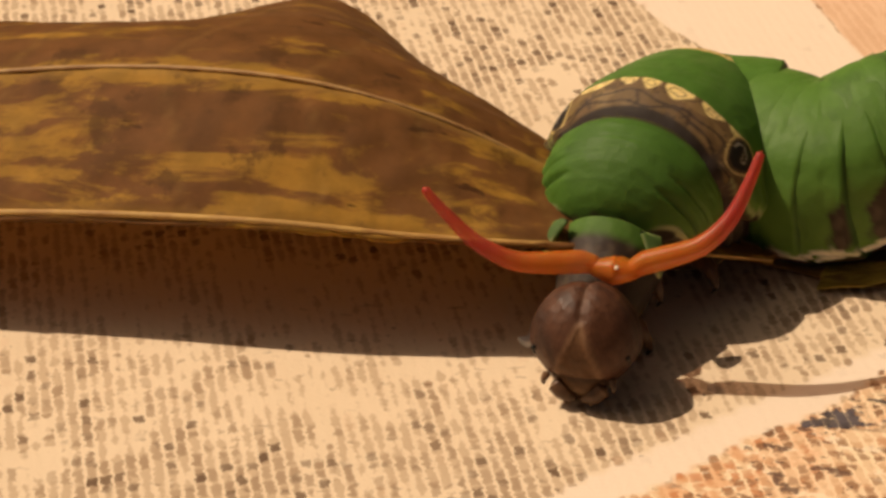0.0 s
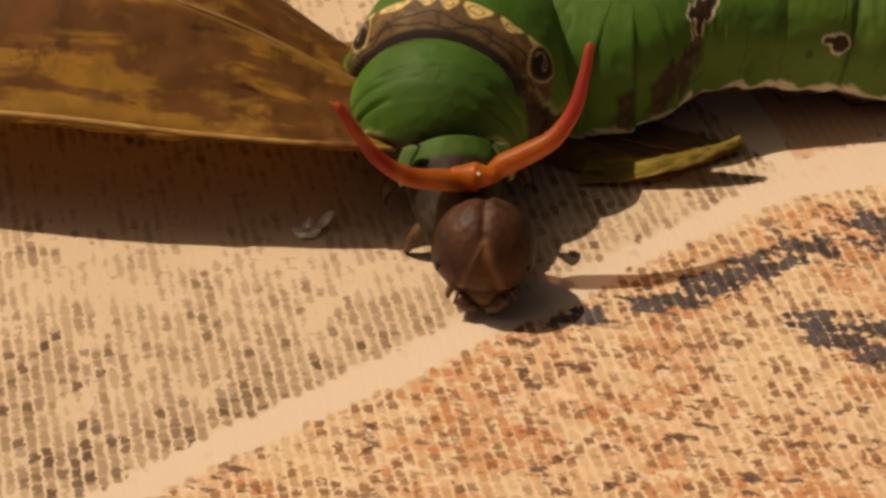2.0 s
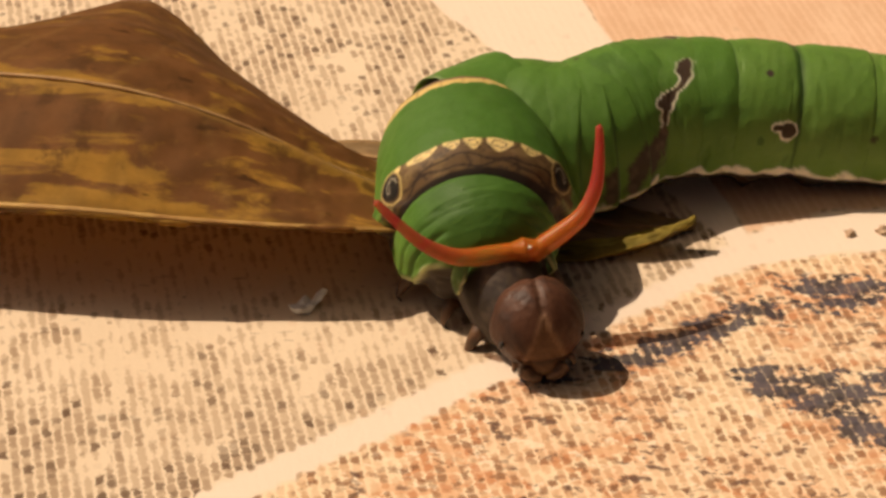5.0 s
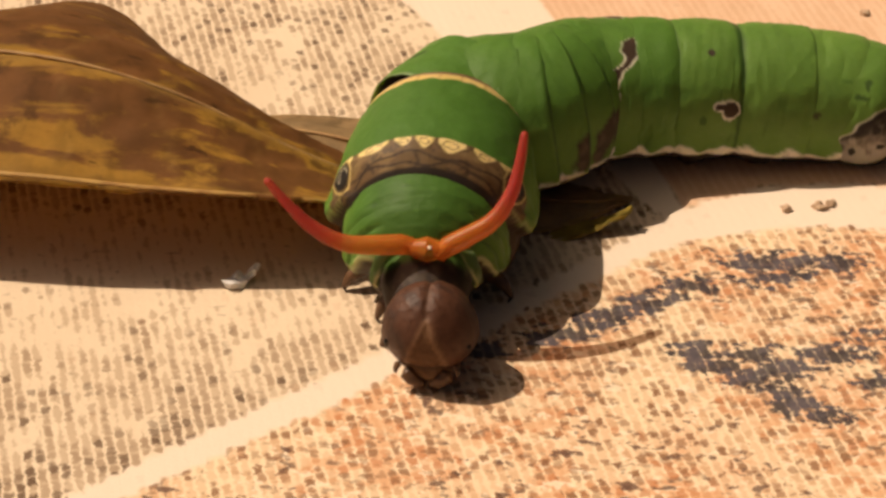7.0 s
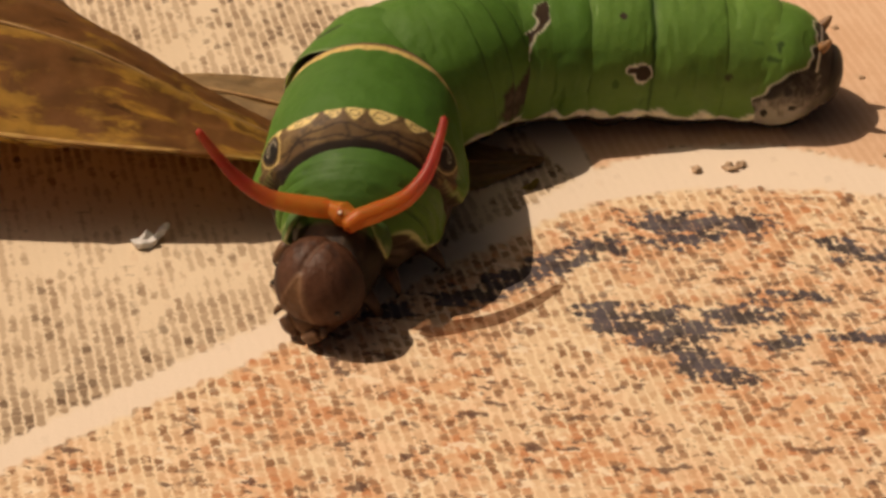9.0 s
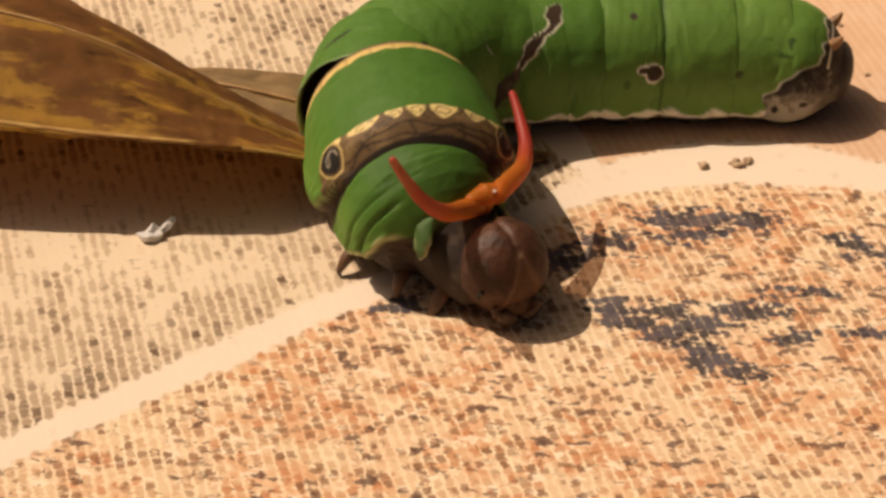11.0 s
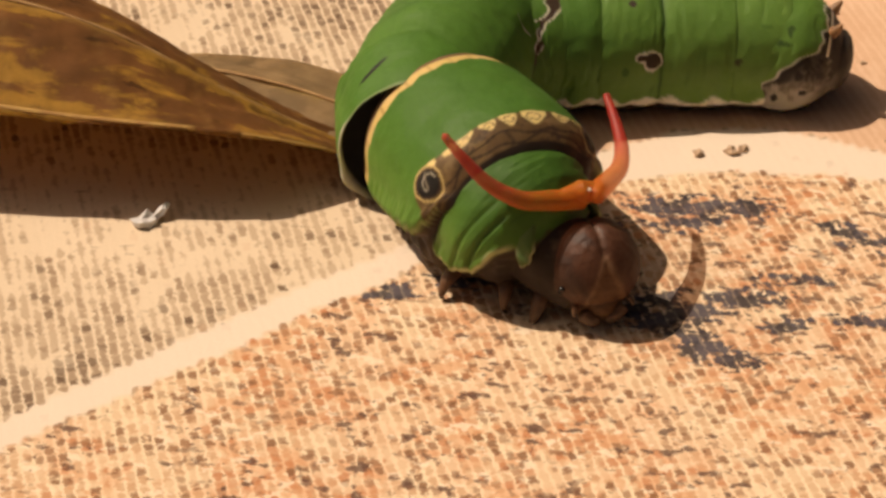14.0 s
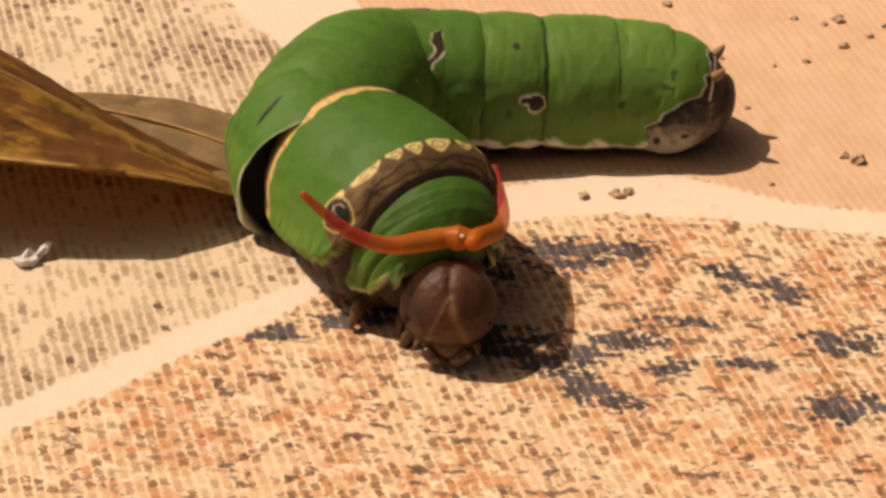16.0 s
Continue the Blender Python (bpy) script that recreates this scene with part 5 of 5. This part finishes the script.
FORK = [(0, -29.2, -10.7, 7.4), (0.6, -30.4, -9.1, 6.8), (0.9, -28.9, -11.8, 7.2), (1.2, -27.4, -11.5, 7.4), (1.6, -25.4, -10.9, 7.4), (2, -23.1, -10.1, 7.4), (2.5, -20.3, -8.1, 7.2), (3, -18.1, -6.9, 7.4), (3.5, -19.7, -7.4, 6.6), (4.2, -16.3, -7.4, 6.5), (5.3, -18.7, -10.2, 7.6), (6.5, -20.8, -13.1, 8.2), (7, -19.4, -13.3, 7.9), (7.5, -17.5, -12.4, 7.7), (8, -20.3, -13.3, 7.9), (8.5, -20.2, -14.2, 8.1), (9.7, -15.6, -13.8, 8.2), (10.8, -11.8, -13.4, 8.1), (11, -9.7, -11.4, 8.0), (11.5, -8.0, -10.1, 7.3), (12, -8.6, -12.6, 8.3), (12.5, -6.7, -11.1, 8.1), (13, -4.5, -9.2, 7.4), (13.5, -3.3, -10.8, 8.2), (14, -2.5, -13.0, 8.9), (14.5, -1.6, -11.0, 8.8), (15, 0.9, -9.2, 7.0), (15.5, 1.5, -11.1, 8.3), (16, -3.1, -13.3, 8.7)]
TIP_RIGHT = [(0, -40.8, -9.9, 11.9), (0.6, -43.0, -7.2, 13.1), (0.9, -39.3, -10.0, 12.3), (1.2, -36.9, -13.1, 13.3), (1.6, -35.4, -10.4, 12.8), (2, -31.5, -12.1, 13.5), (2.5, -27.4, -10.6, 12.5), (3, -24.9, -8.0, 10.4), (3.5, -28.7, -9.7, 13.0), (4.2, -25.5, -10.6, 11.8), (5.3, -29.3, -10.5, 11.9), (6.5, -32.7, -12.4, 13.0), (7, -30.6, -12.5, 12.4), (7.5, -25.0, -15.1, 13.7), (8, -30.6, -8.7, 10.2), (8.5, -30.9, -12.4, 13.4), (9.7, -22.8, -15.5, 14.7), (10.8, -16.5, -17.2, 14.9), (11, -14.9, -16.4, 13.6), (11.5, -12.5, -15.3, 13.1), (12, -18.4, -13.3, 13.6), (12.5, -13.4, -14.7, 14.2), (13, -8.7, -13.4, 14.1), (13.5, -10.4, -14.0, 14.3), (14, -11.8, -14.9, 14.1), (14.5, -6.8, -14.5, 15.6), (15, -2.8, -14.2, 13.4), (15.5, -6.4, -13.7, 14.1), (16, -13.6, -14.8, 12.4)]
TIP_LEFT = [(0, -20.2, -6.6, 14.4), (0.6, -22.1, -4.9, 13.5), (0.9, -20.6, -7.2, 14.7), (1.2, -19.0, -6.4, 15.1), (1.6, -18.4, -5.5, 15.3), (2, -16.0, -4.6, 15.3), (2.5, -16.2, 0.7, 10.6), (3, -15.1, 1.0, 14.1), (3.5, -14.5, -1.9, 13.9), (4.2, -12.6, -1.5, 14.5), (5.3, -13.1, -5.2, 14.5), (6.5, -13.2, -8.8, 14.1), (7, -13.1, -8.4, 14.7), (7.5, -12.4, -6.8, 14.6), (8, -13.2, -8.6, 14.2), (8.5, -13.3, -9.0, 12.9), (9.7, -10.7, -5.8, 11.8), (10.8, -8.7, -4.3, 11.6), (11, -8.7, -1.4, 10.1), (11.5, -8.8, 0.1, 9.9), (12, -5.8, -3.2, 10.0), (12.5, -6.8, -1.0, 10.3), (13, -7.0, 0.8, 9.7), (13.5, -3.8, -0.7, 10.8), (14, -1.4, -3.2, 10.5), (14.5, -3.8, -1.5, 11.8), (15, -4.6, -0.4, 11.3), (15.5, -0.4, -1.2, 10.6), (16, -1.1, -3.9, 8.4)]

REAR_SHIFT = [(0, -1.6), (3.5, -1.5), (4.2, -1.3), (6.5, -0.7), (7.5, -0.4), (8.7, -0.5), (10.8, -0.2), (12, 0.2), (13.5, 0.2), (16, 0.0)]
REAR = [(11.8, 15.6, 3.8), (9.1, 15.7, 4.2), (-0.9, 14.2, 4.6), (-9.6, 11.9, 5.3)]


HEAD_TURN = [(0, -95), (0.6, -100), (0.9, -98), (1.2, -95), (1.6, -90), (2, -85), (2.5, -70), (3, -68), (3.5, -75), (4.2, -60), (5.3, -78), (6.5, -95), (7, -90), (7.5, -60), (8, -108),
             (8.5, -135), (9.7, -86), (10.8, -62), (11, -50), (11.5, -15), (12, -80), (12.5, -45), (13, -5), (13.5, -35), (14, -65), (14.5, -35), (15, 0), (15.5, -30), (16, -88)]


def eye_frame(k):
    """Where the eyespot ring stands at the k-th row, and its turn."""
    z, pitch = (float(np.interp(EYE_SEG[k][0], [r[0] for r in EYE_LIFT], [r[n] for r in EYE_LIFT])) for n in (1, 2))
    reared = float(np.interp(EYE_SEG[k][0], (0.0, 0.9, 1.6, 2.0, 2.5), (0.8, 1.6, 1.5, 0.9, 0.0)))      # the breast is held up at first
    return np.array((*EYE_SEG[k][1:], z)) + reared * np.array((0.13, -1.42, 1.0)), Euler((0, radians(pitch), radians(EYE_TURN[k][1]))).to_matrix()


def spine(k):
    """The points of the spine at the k-th row, from the hind end to the eyespot ring."""
    t = SECOND[k][0]
    shift = float(np.interp(t, [r[0] for r in REAR_SHIFT], [r[1] for r in REAR_SHIFT]))
    at, turn = eye_frame(k)
    aside, lift = float(np.interp(t, (0, 0.9, 1.6), (-4.2, -2.0, -0.3))), float(np.interp(t, (0, 0.9, 1.6, 4.2, 6.5, 8.7, 11), (2.2, 1.8, 1.3, 1.2, 0.7, 0.5, 0.0)))
    pts = [(x + shift, y + aside, z + (lift if x < 0 else 0.0)) for x, y, z in REAR] + [(*SECOND[k][1:], float(np.interp(t, (4.2, 6.5), (5.2, 6.2))))]
    back, aside, pull = (float(np.interp(t, (0, 4.2, 6.5, 12.5, 14.5, 16), row)) for row in
                         ((-9.4, -10.0, -12.1, -11.6, -11.4, -11.4), (0, 0, 0, -0.6, -1.2, -1.3), (0.25, 0.25, 0.10, 0.05, 0, 0)))
    rear = at + np.array(turn @ Vector((back, aside, -0.2)))
    rear += (np.array(pts[-1]) - rear) * pull
    pts += [rear, at + np.array(turn @ Vector((-5, 0, 0)))]
    return t, np.array(pts)


def along(pts, u):
    i = min(max(int(math.floor(u)), 0), len(pts) - 2)
    f = u - i
    first, last = 2 * pts[0] - pts[1], 2 * pts[-1] - pts[-2]
    g = lambda k: first if k < 0 else last if k >= len(pts) else pts[k]
    p0, p1, p2, p3 = g(i - 1), g(i), g(i + 1), g(i + 2)
    return 0.5 * (2 * p1 + (p2 - p0) * f + (2 * p0 - 5 * p1 + 4 * p2 - p3) * f**2 + (3 * p1 - p0 - 3 * p2 + p3) * f**3)


def ring_pose(at, ahead):
    x = Vector(ahead).normalized()
    y = Vector((0, 0, 1)).cross(x).normalized()
    z = x.cross(y)
    m = Matrix((x, y, z)).transposed().to_4x4()
    m.translation = Vector(at) * MM - BASE
    return m


def between(a, b, share):
    """The heading that lies that share of the way from a to b, in degrees."""
    return a + share * ((b - a + 180) % 360 - 180)


def reach(root, tip, up):
    """The turn of a prong whose chord runs from its root to its tip, bowed away from up."""
    x = (Vector(tip) - Vector(root)).normalized()
    y = Vector(up).cross(x).normalized()
    return Matrix((x, y, x.cross(y))).transposed().to_4x4()


def motions():
    rows = {ob: [] for ob in (*SEGMENTS, EYE_RING, HOOD, NECK, HEAD_PIECE, FORK_PIECE, PRONG_RIGHT, PRONG_LEFT)}
    for k in range(len(SECOND)):
        t, pts = spine(k)
        for ob, u in SEGMENTS.items():
            rows[ob].append((t, ring_pose(along(pts, u), along(pts, u + 0.2) - along(pts, u - 0.2))))
        at, turn = eye_frame(k)
        rows[EYE_RING].append((t, ring_pose(at, turn @ Vector((1, 0, 0)))))
        head = np.array((HEAD[k][1], HEAD[k][2] + 0.15, 3.55))
        span = np.hypot(*(head - at)[:2])
        hood = at + np.array(turn @ Vector((2.15 + 0.22 * max(0.0, span - 8.5) - 0.8 * max(0.0, 7.0 - span), 0, -0.4)))
        own, facing = EYE_TURN[k][1], HEAD_TURN[k][1]
        heading = math.degrees(math.atan2(head[1] - hood[1], head[0] - hood[0]))
        yaw = between(own, heading, 0.35)
        rows[HOOD].append((t, at_mm(*hood, 0, 12, yaw)))
        front = hood + np.array(Euler((0, radians(12), radians(yaw))).to_matrix() @ Vector((2.6, 0, -0.8)))
        neck = 0.55 * front + 0.45 * head
        rows[NECK].append((t, at_mm(*neck, 0, 22, between(own, heading, 0.65))))
        rows[HEAD_PIECE].append((t, at_mm(*head, 0, -10, facing)))
        yaw = facing
        fork = np.array(FORK[k][1:])
        turned = at_mm(*fork, 0, 25, yaw)
        rows[FORK_PIECE].append((t, turned))
        for ob, tips, size, side in ((PRONG_RIGHT, TIP_RIGHT, 10.3, -1), (PRONG_LEFT, TIP_LEFT, 9.4, 1)):
            ahead, left = (math.cos(radians(yaw)), math.sin(radians(yaw))), (-math.sin(radians(yaw)) * side, math.cos(radians(yaw)) * side)
            root = fork + 1.3 * np.array((*left, 0.0))
            m = reach(root, tips[k][1:], (-0.5 * ahead[0] - 0.6 * left[0], -0.5 * ahead[1] - 0.6 * left[1], 0.6))
            out = min(max(float(np.linalg.norm(np.array(tips[k][1:]) - root)) - size, -0.9), 0.9)
            m.translation = Vector(root) * MM + m.to_3x3() @ Vector((out * MM, 0, 0))
            rows[ob].append((t, turned.inverted() @ m))
    for ob in (*SEGMENTS, EYE_RING, HOOD, NECK, HEAD_PIECE, FORK_PIECE):
        home = Matrix.Identity(4) if ob in SEGMENTS or ob is EYE_RING else Matrix.Translation(-BASE)
        walk(ob, [(t, home @ m) for t, m in rows[ob]])
    walk(PRONG_RIGHT, rows[PRONG_RIGHT])
    walk(PRONG_LEFT, rows[PRONG_LEFT])
    x, y, z = LEAF_PIVOT
    walk(BIG_LEAF, [(0, at_mm(x, y, z)), (3.5, at_mm(x, y, z)), (4.2, at_mm(x, y, z)), (7, at_mm(x + 1, y + 0.7, z - 0.5, -6, 0, 0)), (11, at_mm(x + 2.5, y + 1.4, z - 1.0, -12, 0, 0)), (16, at_mm(x + 3, y + 1.5, z - 1.1, -13, 0, 0))])
    walk(YELLOW_LEAF, [(0, at_mm(0, 0, 0)), (4.2, at_mm(0, 0, 0)), (6.3, at_mm(0.3, -0.6, -0.8, 0, 0, 0)), (8.0, at_mm(0.3, -0.8, -1.2, 0, -6, 0)), (10.8, at_mm(0.3, 0.4, -1.5, 0, -14, 0)), (16, at_mm(0.3, 0.4, -1.5, 0, -14, 0))])


motions()
